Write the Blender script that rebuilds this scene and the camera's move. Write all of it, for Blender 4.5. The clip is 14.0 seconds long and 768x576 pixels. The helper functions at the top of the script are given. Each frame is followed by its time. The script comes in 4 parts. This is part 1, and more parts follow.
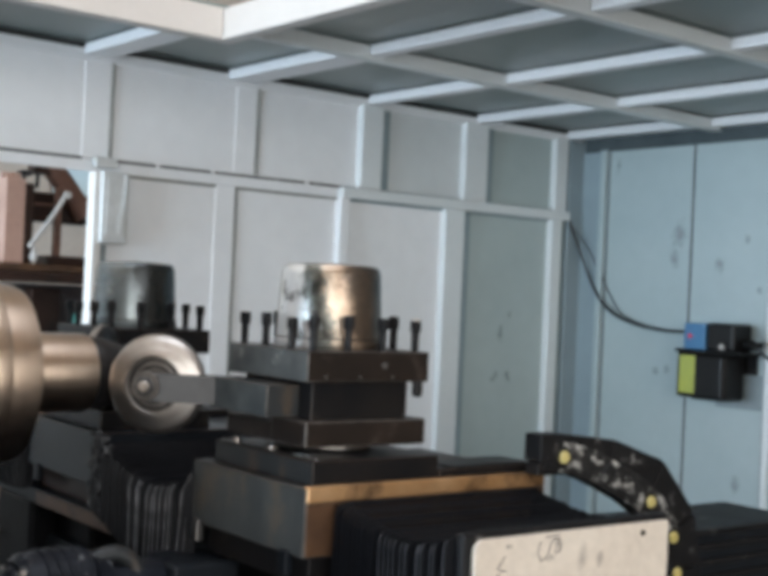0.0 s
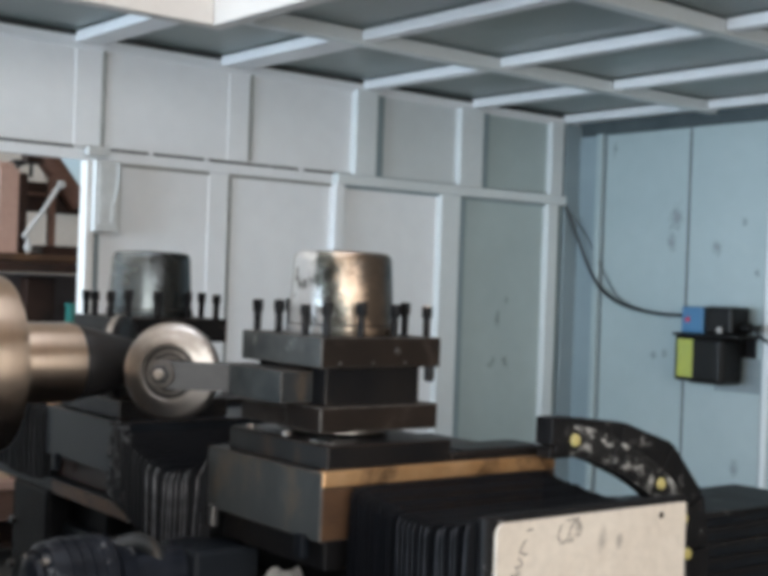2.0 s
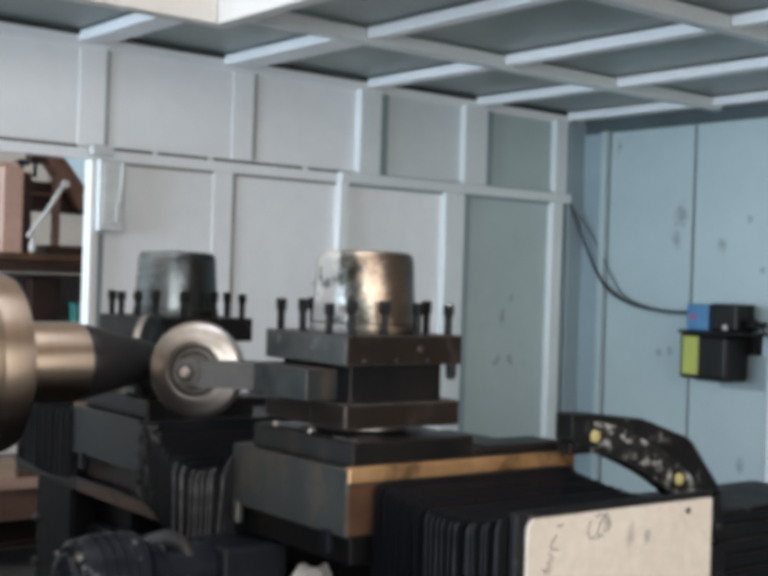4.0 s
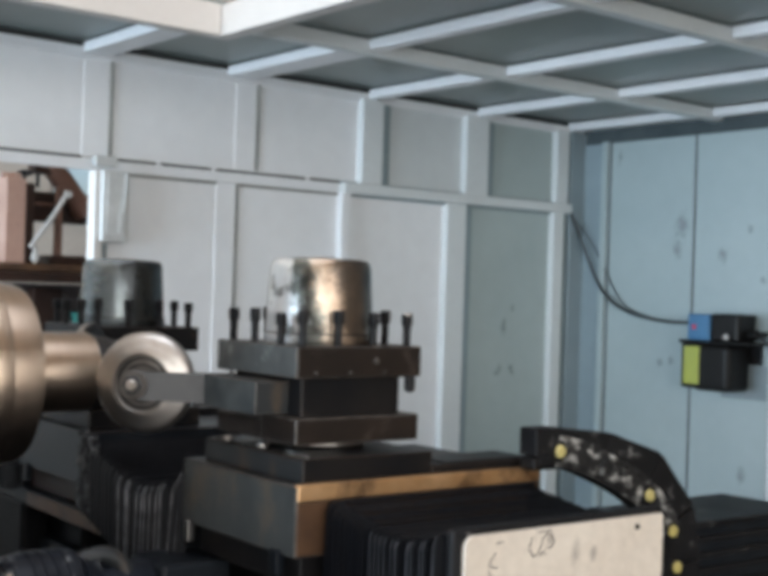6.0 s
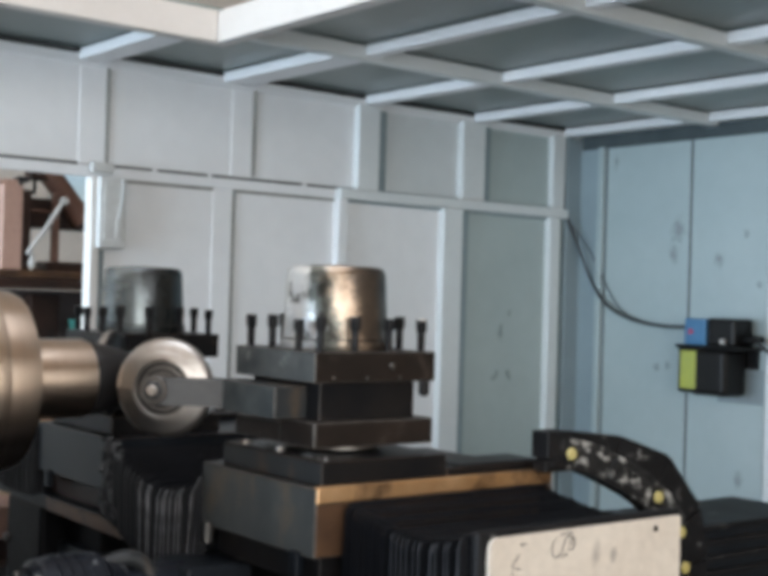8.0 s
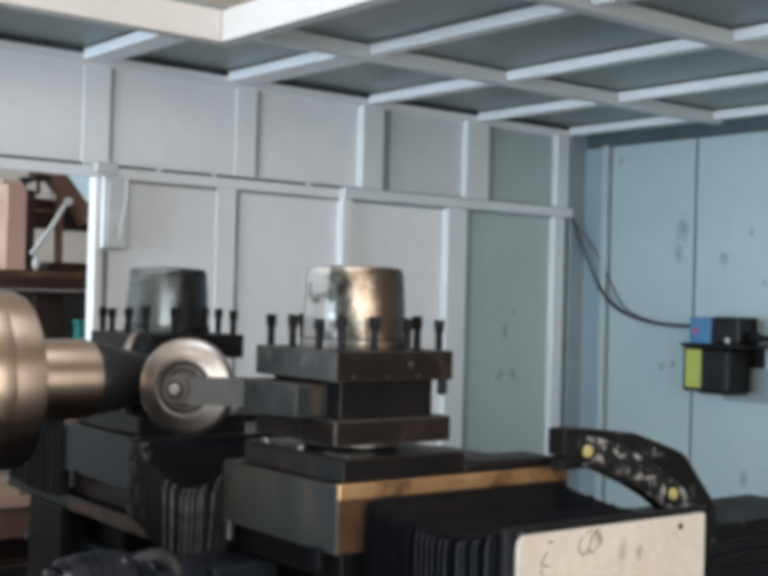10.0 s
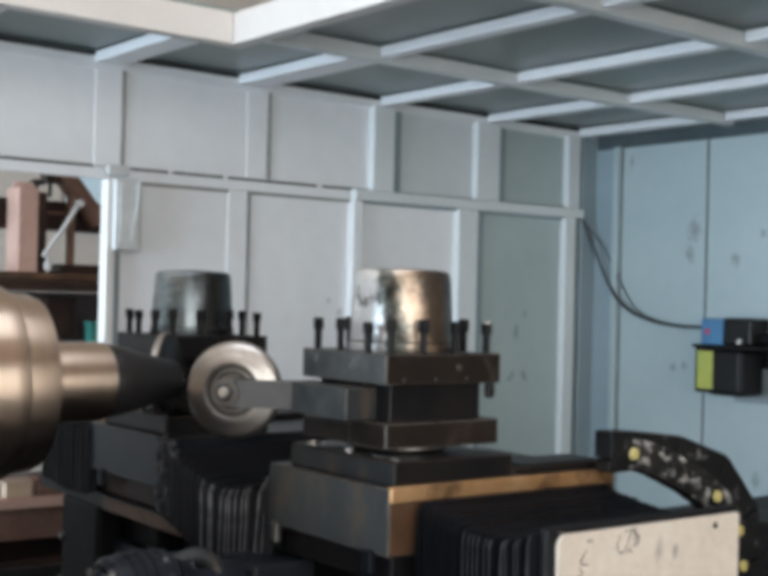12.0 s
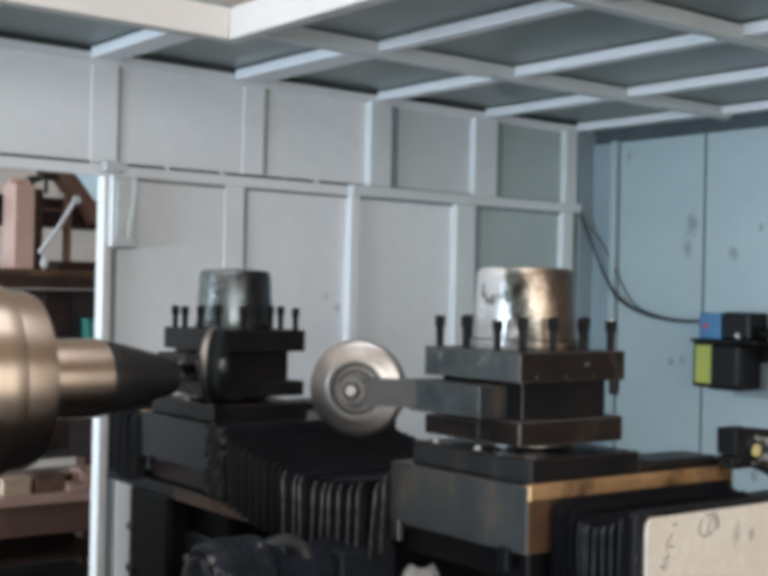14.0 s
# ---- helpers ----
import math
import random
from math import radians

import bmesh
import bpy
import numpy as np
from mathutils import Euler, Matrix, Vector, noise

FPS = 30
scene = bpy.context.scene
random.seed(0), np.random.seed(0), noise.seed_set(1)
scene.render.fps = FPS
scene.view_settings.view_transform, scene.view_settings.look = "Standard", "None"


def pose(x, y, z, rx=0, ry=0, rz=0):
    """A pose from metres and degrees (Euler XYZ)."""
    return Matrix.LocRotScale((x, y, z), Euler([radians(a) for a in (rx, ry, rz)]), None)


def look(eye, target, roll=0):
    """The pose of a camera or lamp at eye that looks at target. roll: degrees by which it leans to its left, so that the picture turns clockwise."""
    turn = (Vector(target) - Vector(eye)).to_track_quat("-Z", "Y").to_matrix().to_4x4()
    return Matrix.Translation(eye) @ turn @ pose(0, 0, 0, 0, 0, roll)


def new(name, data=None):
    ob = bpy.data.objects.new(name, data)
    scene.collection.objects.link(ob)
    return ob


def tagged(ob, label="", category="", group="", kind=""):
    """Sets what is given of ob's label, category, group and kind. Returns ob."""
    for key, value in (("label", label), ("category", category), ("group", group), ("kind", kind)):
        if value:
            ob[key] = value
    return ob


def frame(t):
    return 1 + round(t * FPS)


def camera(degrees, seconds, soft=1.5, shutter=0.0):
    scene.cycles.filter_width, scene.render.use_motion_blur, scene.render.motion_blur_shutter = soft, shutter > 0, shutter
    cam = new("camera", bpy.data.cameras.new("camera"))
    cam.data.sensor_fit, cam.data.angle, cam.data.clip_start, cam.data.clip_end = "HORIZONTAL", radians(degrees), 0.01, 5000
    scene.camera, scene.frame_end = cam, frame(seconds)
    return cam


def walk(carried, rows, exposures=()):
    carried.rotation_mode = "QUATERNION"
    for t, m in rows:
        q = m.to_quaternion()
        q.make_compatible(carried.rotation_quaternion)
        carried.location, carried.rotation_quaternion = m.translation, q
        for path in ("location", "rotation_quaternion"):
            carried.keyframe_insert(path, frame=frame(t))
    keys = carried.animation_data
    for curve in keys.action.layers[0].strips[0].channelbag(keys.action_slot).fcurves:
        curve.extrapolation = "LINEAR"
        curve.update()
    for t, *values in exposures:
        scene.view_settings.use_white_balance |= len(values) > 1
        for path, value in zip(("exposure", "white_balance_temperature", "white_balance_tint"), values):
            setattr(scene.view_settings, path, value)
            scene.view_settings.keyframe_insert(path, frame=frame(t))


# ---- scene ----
# The camera: hand-held, almost still, on the near side of the machine.
cam = camera(34.33, 14.0, soft=5.7)
PATH = (
    (0, -0.000, -0.000, 1.350, 52.81, 0.43, 2.59),
    (0.5, 0.004, -0.001, 1.351, 52.82, 0.43, 2.47),
    (1, 0.010, 0.004, 1.349, 52.94, 0.29, 2.32),
    (1.5, 0.019, 0.006, 1.348, 52.95, 0.08, 2.18),
    (2, 0.026, 0.009, 1.348, 52.77, -0.16, 2.02),
    (2.5, 0.029, 0.013, 1.348, 52.78, -0.23, 1.90),
    (3, 0.030, 0.016, 1.347, 52.85, -0.33, 1.82),
    (5.5, 0.011, 0.014, 1.348, 53.05, 0.10, 1.79),
    (6, 0.007, 0.010, 1.348, 52.91, 0.22, 1.80),
    (6.5, 0.008, 0.011, 1.349, 52.88, 0.31, 1.71),
    (7, 0.010, 0.010, 1.348, 53.02, 0.32, 1.75),
    (7.5, 0.008, 0.009, 1.348, 52.89, 0.37, 1.74),
    (8, 0.006, 0.006, 1.349, 52.79, 0.47, 1.64),
    (10.5, 0.007, 0.015, 1.349, 53.08, 0.42, 1.33),
    (11, 0.010, 0.009, 1.349, 53.28, 0.46, 1.05),
    (11.5, 0.002, 0.010, 1.351, 53.29, 0.60, 0.97),
    (12, -0.000, 0.015, 1.351, 53.39, 0.48, 1.41),
    (12.5, -0.001, 0.019, 1.350, 53.39, 0.44, 1.33),
    (13, -0.001, 0.019, 1.351, 53.39, 0.36, 1.43),
    (13.5, -0.001, 0.022, 1.352, 53.23, 0.42, 1.41),
    (14, 0.004, 0.025, 1.350, 53.24, 0.29, 1.18),
)


def eye_pose(x, y, z, yaw, pitch, roll):
    a, b = radians(yaw), radians(pitch)
    way = Vector((math.cos(a) * math.cos(b), math.sin(a) * math.cos(b), math.sin(b)))
    return look((x, y, z), Vector((x, y, z)) + way, roll)


walk(cam, [(r[0], eye_pose(*r[1:])) for r in PATH], exposures=((0.0, 0.15, 5900, 10), (10.5, 0.15, 5900, 10), (14.0, 0.04, 5880, 10)))

# How the machine moves: seconds, saddle along the spindle, front slide and rear slide across it.
MOVES = (
    (0, -0.0000, 0.0000, -0.0000),
    (0.5, 0.0145, 0.0033, -0.0032),
    (1, 0.0262, 0.0065, -0.0063),
    (1.5, 0.0403, 0.0100, -0.0120),
    (2, 0.0534, 0.0128, -0.0123),
    (2.5, 0.0646, 0.0164, -0.0158),
    (3, 0.0746, 0.0188, -0.0219),
    (4.1, 0.0960, 0.0240, -0.0250),
    (4.7, 0.0880, -0.0200, 0.0160),
    (5.2, 0.0220, -0.0180, 0.0140),
    (5.5, -0.0145, -0.0117, 0.0079),
    (6, -0.0294, -0.0058, 0.0065),
    (6.5, -0.0190, -0.0031, 0.0024),
    (7, -0.0034, 0.0020, -0.0009),
    (7.5, 0.0077, 0.0049, -0.0041),
    (8, 0.0194, 0.0081, -0.0061),
    (10.5, 0.0728, 0.0253, -0.0264),
    (11, 0.0903, 0.0273, -0.0279),
    (11.5, 0.0976, 0.0307, -0.0315),
    (12, 0.1056, -0.0082, 0.0129),
    (12.5, 0.1012, -0.0854, 0.0858),
    (13, 0.1314, -0.1260, 0.1275),
    (13.5, 0.2073, -0.1247, 0.1259),
    (14, 0.2827, -0.1254, 0.1258),
)

# ---- world and light ----
world = bpy.data.worlds.new("sky")
scene.world = world
world.use_nodes = True
wn = world.node_tree
sky = wn.nodes.new("ShaderNodeTexSky")
sky.sky_type, sky.sun_disc = "NISHITA", False
sky.dust_density = 3.0
sky.sun_elevation, sky.sun_rotation = radians(48), radians(200)
wn.links.new(sky.outputs[0], wn.nodes["Background"].inputs[0])
wn.nodes["Background"].inputs[1].default_value = 0.12


def area(name, m, sx, sy, power, color):
    d = bpy.data.lights.new(name, "AREA")
    d.shape, d.size, d.size_y, d.energy, d.color = "RECTANGLE", sx, sy, power, color
    ob = new(name, d)
    ob.matrix_basis = m
    return ob


area("skylight_daylight", look((0.2, 0.9, 4.74), (0.2, 0.9, 0)), 3.4, 2.2, 70, (1.0, 0.97, 0.93))
area("shopfront_daylight", look((-2.1, -3.95, 1.75), (-2.1, 3, 1.75)), 8.2, 3.3, 310, (1.0, 0.915, 0.80))
area("window_daylight", look((-6.72, 4.2, 1.35), (3.0, 4.2, 1.35)), 8.2, 2.5, 1260, (0.80, 0.93, 1.0))


# ---- materials ----
def ramp(nt, fac, stops):
    r = nt.nodes.new("ShaderNodeValToRGB")
    e = r.color_ramp.elements
    e[0].position, e[0].color = stops[0][0], (*stops[0][1], 1)
    e[1].position, e[1].color = stops[-1][0], (*stops[-1][1], 1)
    for p, c in stops[1:-1]:
        n = e.new(p)
        n.color = (*c, 1)
    nt.links.new(fac, r.inputs[0])
    return r.outputs[0]


def tex(nt, scale, detail=6.0, stretch=(1, 1, 1), rough=0.6):
    co = nt.nodes.new("ShaderNodeTexCoord")
    mp = nt.nodes.new("ShaderNodeMapping")
    mp.inputs["Scale"].default_value = stretch
    nt.links.new(co.outputs["Object"], mp.inputs[0])
    n = nt.nodes.new("ShaderNodeTexNoise")
    n.inputs["Scale"].default_value, n.inputs["Detail"].default_value, n.inputs["Roughness"].default_value = scale, detail, rough
    nt.links.new(mp.outputs[0], n.inputs["Vector"])
    return n.outputs["Fac"]


def mixed(nt, fac, a, b):
    m = nt.nodes.new("ShaderNodeMix")
    m.data_type = "RGBA"
    nt.links.new(fac, m.inputs["Factor"])
    for sock, v in ((m.inputs[6], a), (m.inputs[7], b)):
        if isinstance(v, tuple):
            sock.default_value = (*v, 1)
        else:
            nt.links.new(v, sock)
    return m.outputs[2]


def surface(name, base, other, rough=0.5, metal=0.0, scale=6.0, fine=60.0, bump=0.1, stretch=(1, 1, 1), stain=None, stain_at=(0.62, 0.7), stain_scale=4.0, spread=0.12, spec=0.5, spots=(), blot=0.5, blot_tone=(0.16, 0.18, 0.19)):
    """base and other: two tones mixed by coarse noise; stain: a third tone in blots."""
    m = bpy.data.materials.new(name)
    m.use_nodes = True
    nt = m.node_tree
    b = nt.nodes["Principled BSDF"]
    coarse = tex(nt, scale, 5, stretch)
    grain = tex(nt, fine, 3, stretch)
    f = ramp(nt, coarse, [(0.32, (0, 0, 0)), (0.68, (1, 1, 1))])
    col = mixed(nt, f, base, other)
    g = ramp(nt, grain, [(0.3, (1 - spread, 1 - spread, 1 - spread)), (0.7, (1, 1, 1))])
    mul = nt.nodes.new("ShaderNodeMix")
    mul.data_type, mul.blend_type = "RGBA", "MULTIPLY"
    mul.inputs["Factor"].default_value = 1
    nt.links.new(col, mul.inputs[6])
    nt.links.new(g, mul.inputs[7])
    col = mul.outputs[2]
    if stain:
        s = ramp(nt, tex(nt, stain_scale, 8, stretch, 0.7), [(stain_at[0], (0, 0, 0)), (stain_at[1], (1, 1, 1))])
        col = mixed(nt, s, col, stain)
    for x, y, z, r, tall in spots:   # single marks of their own shape: smudges, and dark reflections on CHROME
        co = nt.nodes.new("ShaderNodeTexCoord")
        mp = nt.nodes.new("ShaderNodeMapping")
        mp.vector_type = "TEXTURE"
        mp.inputs["Location"].default_value, mp.inputs["Scale"].default_value = (x, y, z), (r, r, r * tall)
        nt.links.new(co.outputs["Object"], mp.inputs[0])
        ln = nt.nodes.new("ShaderNodeVectorMath")
        ln.operation = "LENGTH"
        nt.links.new(mp.outputs[0], ln.inputs[0])
        ad = nt.nodes.new("ShaderNodeMath")
        ad.operation = "MULTIPLY_ADD"
        nt.links.new(tex(nt, 38, 6), ad.inputs[0])
        ad.inputs[1].default_value = 1.9
        nt.links.new(ln.outputs["Value"], ad.inputs[2])
        rr = nt.nodes.new("ShaderNodeMapRange")
        rr.inputs["From Min"].default_value, rr.inputs["From Max"].default_value = 1.85, 1.05
        rr.inputs["To Max"].default_value = blot
        nt.links.new(ad.outputs[0], rr.inputs["Value"])
        col = mixed(nt, rr.outputs[0], col, blot_tone)
    nt.links.new(col, b.inputs["Base Color"])
    rr = nt.nodes.new("ShaderNodeMapRange")
    rr.inputs["To Min"].default_value, rr.inputs["To Max"].default_value = max(rough - 0.1, 0.03), min(rough + 0.12, 1)
    nt.links.new(coarse, rr.inputs["Value"])
    nt.links.new(rr.outputs[0], b.inputs["Roughness"])
    b.inputs["Metallic"].default_value = metal
    b.inputs["Specular IOR Level"].default_value = spec
    if bump:
        bp = nt.nodes.new("ShaderNodeBump")
        bp.inputs["Strength"].default_value, bp.inputs["Distance"].default_value = bump, 0.002
        nt.links.new(grain, bp.inputs["Height"])
        nt.links.new(bp.outputs[0], b.inputs["Normal"])
    return m


PAINT = surface("white_panel_paint", (0.86, 0.87, 0.885), (0.81, 0.825, 0.845), 0.42, scale=1.6, fine=14, bump=0.015, spread=0.04, stain=(0.70, 0.71, 0.71), stain_at=(0.66, 0.84), stain_scale=4.0, spots=((2.922, 4.05, 1.289, 0.026, 1.2), (2.861, 4.05, 1.337, 0.018, 0.8)))
# The light's falloff towards the corner is put into this greyer tone.
PAINT_DIM = surface("panel_paint_dimmed", (0.68, 0.715, 0.725), (0.63, 0.665, 0.675), 0.42, scale=1.6, fine=14, bump=0.015, spread=0.04, stain=(0.50, 0.54, 0.55), stain_at=(0.66, 0.84), stain_scale=4.0)
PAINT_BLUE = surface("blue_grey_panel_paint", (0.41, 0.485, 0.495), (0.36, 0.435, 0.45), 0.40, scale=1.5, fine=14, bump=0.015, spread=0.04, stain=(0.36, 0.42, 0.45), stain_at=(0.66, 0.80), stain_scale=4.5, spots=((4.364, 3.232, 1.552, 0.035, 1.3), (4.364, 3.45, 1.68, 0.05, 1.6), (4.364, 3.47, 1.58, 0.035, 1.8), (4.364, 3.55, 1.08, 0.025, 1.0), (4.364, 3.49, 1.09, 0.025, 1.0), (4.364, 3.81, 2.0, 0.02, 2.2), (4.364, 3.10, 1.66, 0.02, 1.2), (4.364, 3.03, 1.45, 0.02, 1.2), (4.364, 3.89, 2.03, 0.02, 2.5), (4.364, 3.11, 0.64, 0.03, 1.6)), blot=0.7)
# Greener corner panels, with more of the light's falloff in the tone.
PAINT_CORNER = surface("green_corner_paint_dimmed", (0.46, 0.535, 0.53), (0.41, 0.48, 0.478), 0.42, scale=1.5, fine=14, bump=0.015, spread=0.04, stain=(0.31, 0.36, 0.375), stain_at=(0.64, 0.80), stain_scale=4.5, blot=0.8, spots=((3.862, 4.058, 1.010, 0.026, 0.8), (3.878, 4.058, 1.028, 0.022, 0.8), (3.946, 4.058, 1.028, 0.022, 0.9), (3.958, 4.058, 1.010, 0.022, 0.9), (3.898, 4.058, 1.215, 0.020, 2.6), (3.95, 4.058, 1.30, 0.016, 1.4)))
PAINT_FRAME = surface("frame_paint", (0.75, 0.785, 0.795), (0.69, 0.725, 0.735), 0.38, scale=3, fine=60, bump=0.04, spread=0.05, stain=(0.42, 0.45, 0.45), stain_at=(0.72, 0.78), stain_scale=9)
PAINT_CEIL = surface("ceiling_sheet_paint", (0.255, 0.30, 0.288), (0.21, 0.25, 0.242), 0.34, scale=1.2, fine=30, bump=0.006, spread=0.04, stain=(0.21, 0.26, 0.265), stain_at=(0.60, 0.74), stain_scale=2.5)
PAINT_WHITE = surface("white_frame_paint", (0.64, 0.615, 0.585), (0.59, 0.565, 0.535), 0.4, scale=5, fine=60, bump=0.03, spread=0.04)
# Paint tone that holds the shade of the corner, post flanges and rail.
PAINT_SHADE = surface("blue_grey_paint_shaded", (0.30, 0.37, 0.40), (0.25, 0.315, 0.345), 0.42, scale=1.5, fine=14, bump=0.015, spread=0.05, stain=(0.20, 0.25, 0.27), stain_at=(0.62, 0.78), stain_scale=5)
SEAM = surface("grimy_joint_and_shade", (0.21, 0.215, 0.205), (0.33, 0.335, 0.31), 0.7, scale=8)
SEAM_DARK = surface("dark_open_joint", (0.08, 0.09, 0.095), (0.13, 0.14, 0.145), 0.7, scale=8)
# Dark seam tone, also used for painted shade by jamb and oil tank.
SEAM_SHADE = surface("dark_seam_and_shade", (0.26, 0.31, 0.33), (0.22, 0.27, 0.29), 0.5, scale=5)
# Shade under the ceiling is put into this near-black beam colour.
HEAD_SHADE = surface("head_beam_shade", (0.055, 0.072, 0.08), (0.085, 0.105, 0.112), 0.6, scale=4, spec=0.2)
GAP = surface("black_gap", (0.03, 0.032, 0.033), (0.07, 0.073, 0.074), 0.7, scale=12)
RUBBER = surface("black_rubber", (0.007, 0.007, 0.008), (0.013, 0.013, 0.014), 0.48, scale=8, fine=90, bump=0.15, stain=(0.17, 0.17, 0.165), stain_at=(0.60, 0.70), stain_scale=26, spec=0.16)
BELLOWS = surface("bellows_cloth", (0.0035, 0.004, 0.0055), (0.006, 0.0066, 0.0085), 0.46, scale=6, fine=70, bump=0.1, stain=(0.03, 0.03, 0.03), stain_at=(0.68, 0.8), stain_scale=26, spec=0.12)
BLACK_STEEL = surface("oiled_black_steel", (0.006, 0.007, 0.009), (0.014, 0.0125, 0.012), 0.36, 0.0, scale=6, fine=34, bump=0.3, stain=(0.045, 0.037, 0.03), stain_at=(0.60, 0.76), stain_scale=14, spec=0.15)
POST_STEEL = surface("blackened_tool_steel", (0.012, 0.0098, 0.0088), (0.023, 0.0165, 0.013), 0.34, 0.0, scale=6, fine=70, bump=0.10, stain=(0.07, 0.055, 0.046), stain_at=(0.56, 0.78), stain_scale=16, spec=0.22)
CAST = surface("dark_cast_iron", (0.006, 0.008, 0.0115), (0.015, 0.018, 0.022), 0.36, 0.0, scale=5, fine=26, bump=0.45, stain=(0.05, 0.04, 0.032), stain_at=(0.60, 0.78), stain_scale=11, spec=0.15)
SLIDE = surface("mottled_slide_iron", (0.014, 0.017, 0.020), (0.034, 0.037, 0.038), 0.40, 0.0, scale=7, fine=40, bump=0.2, stain=(0.085, 0.058, 0.035), stain_at=(0.52, 0.72), stain_scale=9, spec=0.28, stretch=(1, 1, 0.5))
WORN = surface("worn_brown_iron", (0.058, 0.031, 0.018), (0.125, 0.068, 0.034), 0.45, 0.2, scale=9, fine=50, bump=0.12, stain=(0.018, 0.015, 0.013), stain_at=(0.52, 0.68), stain_scale=12, spec=0.4)
GOLD = surface("bronze_wear_strip", (0.58, 0.33, 0.14), (0.72, 0.46, 0.24), 0.36, 0.7, scale=14, fine=80, bump=0.08, stain=(0.10, 0.06, 0.035), stain_at=(0.54, 0.64), stain_scale=5)
BRIGHT = surface("turned_bright_steel", (0.70, 0.57, 0.45), (0.60, 0.48, 0.375), 0.32, 1.0, scale=3, fine=60, bump=0.006, stretch=(10, 0.15, 0.15), spread=0.05)
tangent = BRIGHT.node_tree.nodes.new("ShaderNodeTangent")
tangent.direction_type, tangent.axis = "RADIAL", "X"
BRIGHT.node_tree.links.new(tangent.outputs[0], BRIGHT.node_tree.nodes["Principled BSDF"].inputs["Tangent"])
BRIGHT.node_tree.nodes["Principled BSDF"].inputs["Anisotropic"].default_value = 0.8
BRIGHT.node_tree.nodes["Principled BSDF"].inputs["Anisotropic Rotation"].default_value = 0.25
ROLLER = surface("ground_roller_steel", (0.52, 0.505, 0.48), (0.40, 0.365, 0.33), 0.37, 1.0, scale=9, fine=90, bump=0.05, stain=(0.28, 0.21, 0.16), stain_at=(0.58, 0.76), stain_scale=12)
# Its spots stand for stains and for the reflection's dark patches.
CHROME = surface("scuffed_chrome", (0.80, 0.82, 0.83), (0.70, 0.72, 0.72), 0.30, 0.6, scale=12, fine=30, bump=0.15, stain=(0.06, 0.055, 0.045), stain_at=(0.60, 0.66), stain_scale=17, blot=1.0, blot_tone=(0.045, 0.042, 0.034), spots=((-0.066, -0.054, 0.262, 0.038, 1.0), (-0.064, -0.056, 0.215, 0.032, 1.4), (-0.052, -0.066, 0.187, 0.026, 0.9), (0.055, -0.062, 0.270, 0.034, 1.0)))
CAP_DARK = surface("dark_glossy_cap", (0.27, 0.31, 0.32), (0.16, 0.19, 0.20), 0.24, 0.5, scale=8, fine=40, bump=0.08, stain=(0.34, 0.37, 0.37), stain_at=(0.58, 0.70), stain_scale=12)


def stain_and_reflection(m, stops, wobble):
    """Stain and painted reflections that deepen round a cap from one flank to the other, with a ragged border."""
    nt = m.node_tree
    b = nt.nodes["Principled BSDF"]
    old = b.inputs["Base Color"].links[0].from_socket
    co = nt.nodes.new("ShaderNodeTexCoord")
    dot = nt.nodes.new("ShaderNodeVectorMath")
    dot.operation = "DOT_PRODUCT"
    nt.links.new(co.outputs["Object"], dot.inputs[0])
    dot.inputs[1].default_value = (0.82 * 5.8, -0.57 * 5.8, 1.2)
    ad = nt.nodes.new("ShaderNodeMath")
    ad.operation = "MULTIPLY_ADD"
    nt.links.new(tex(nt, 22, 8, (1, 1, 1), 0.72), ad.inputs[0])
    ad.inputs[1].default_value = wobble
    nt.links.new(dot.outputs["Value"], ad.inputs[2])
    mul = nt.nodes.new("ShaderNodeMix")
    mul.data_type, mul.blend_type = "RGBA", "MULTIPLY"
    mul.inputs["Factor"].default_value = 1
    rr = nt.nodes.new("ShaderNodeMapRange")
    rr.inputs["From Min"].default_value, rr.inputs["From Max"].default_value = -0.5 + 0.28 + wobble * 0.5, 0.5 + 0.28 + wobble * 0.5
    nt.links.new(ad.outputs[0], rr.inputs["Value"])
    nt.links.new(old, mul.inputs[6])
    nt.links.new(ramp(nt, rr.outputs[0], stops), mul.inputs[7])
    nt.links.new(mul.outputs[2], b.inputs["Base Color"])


# Colour bands put the reflected wall and hall onto the caps.
stain_and_reflection(CHROME, [(0.29, (1, 1, 1)), (0.34, (0.20, 0.21, 0.185)), (0.43, (0.30, 0.29, 0.25)), (0.49, (0.66, 0.54, 0.42)), (0.63, (0.52, 0.38, 0.27)), (0.75, (0.16, 0.12, 0.09)), (0.95, (0.09, 0.075, 0.065))], 0.62)
stain_and_reflection(CAP_DARK, [(0.38, (1, 1, 1)), (0.58, (0.5, 0.5, 0.5)), (0.66, (0.12, 0.12, 0.12)), (0.9, (0.09, 0.09, 0.09))], 0.5)
CREAM = surface("cream_enamel", (0.74, 0.68, 0.59), (0.66, 0.59, 0.50), 0.40, scale=5, fine=60, bump=0.05, stain=(0.36, 0.31, 0.26), stain_at=(0.64, 0.72), stain_scale=10, spots=((0.010, -0.003, 0.245, 0.013, 2.4), (0.047, -0.003, 0.242, 0.009, 1.8), (-0.04, -0.003, 0.273, 0.009, 1.3), (-0.155, -0.003, 0.215, 0.008, 1.5)), blot=0.55, blot_tone=(0.16, 0.145, 0.13))
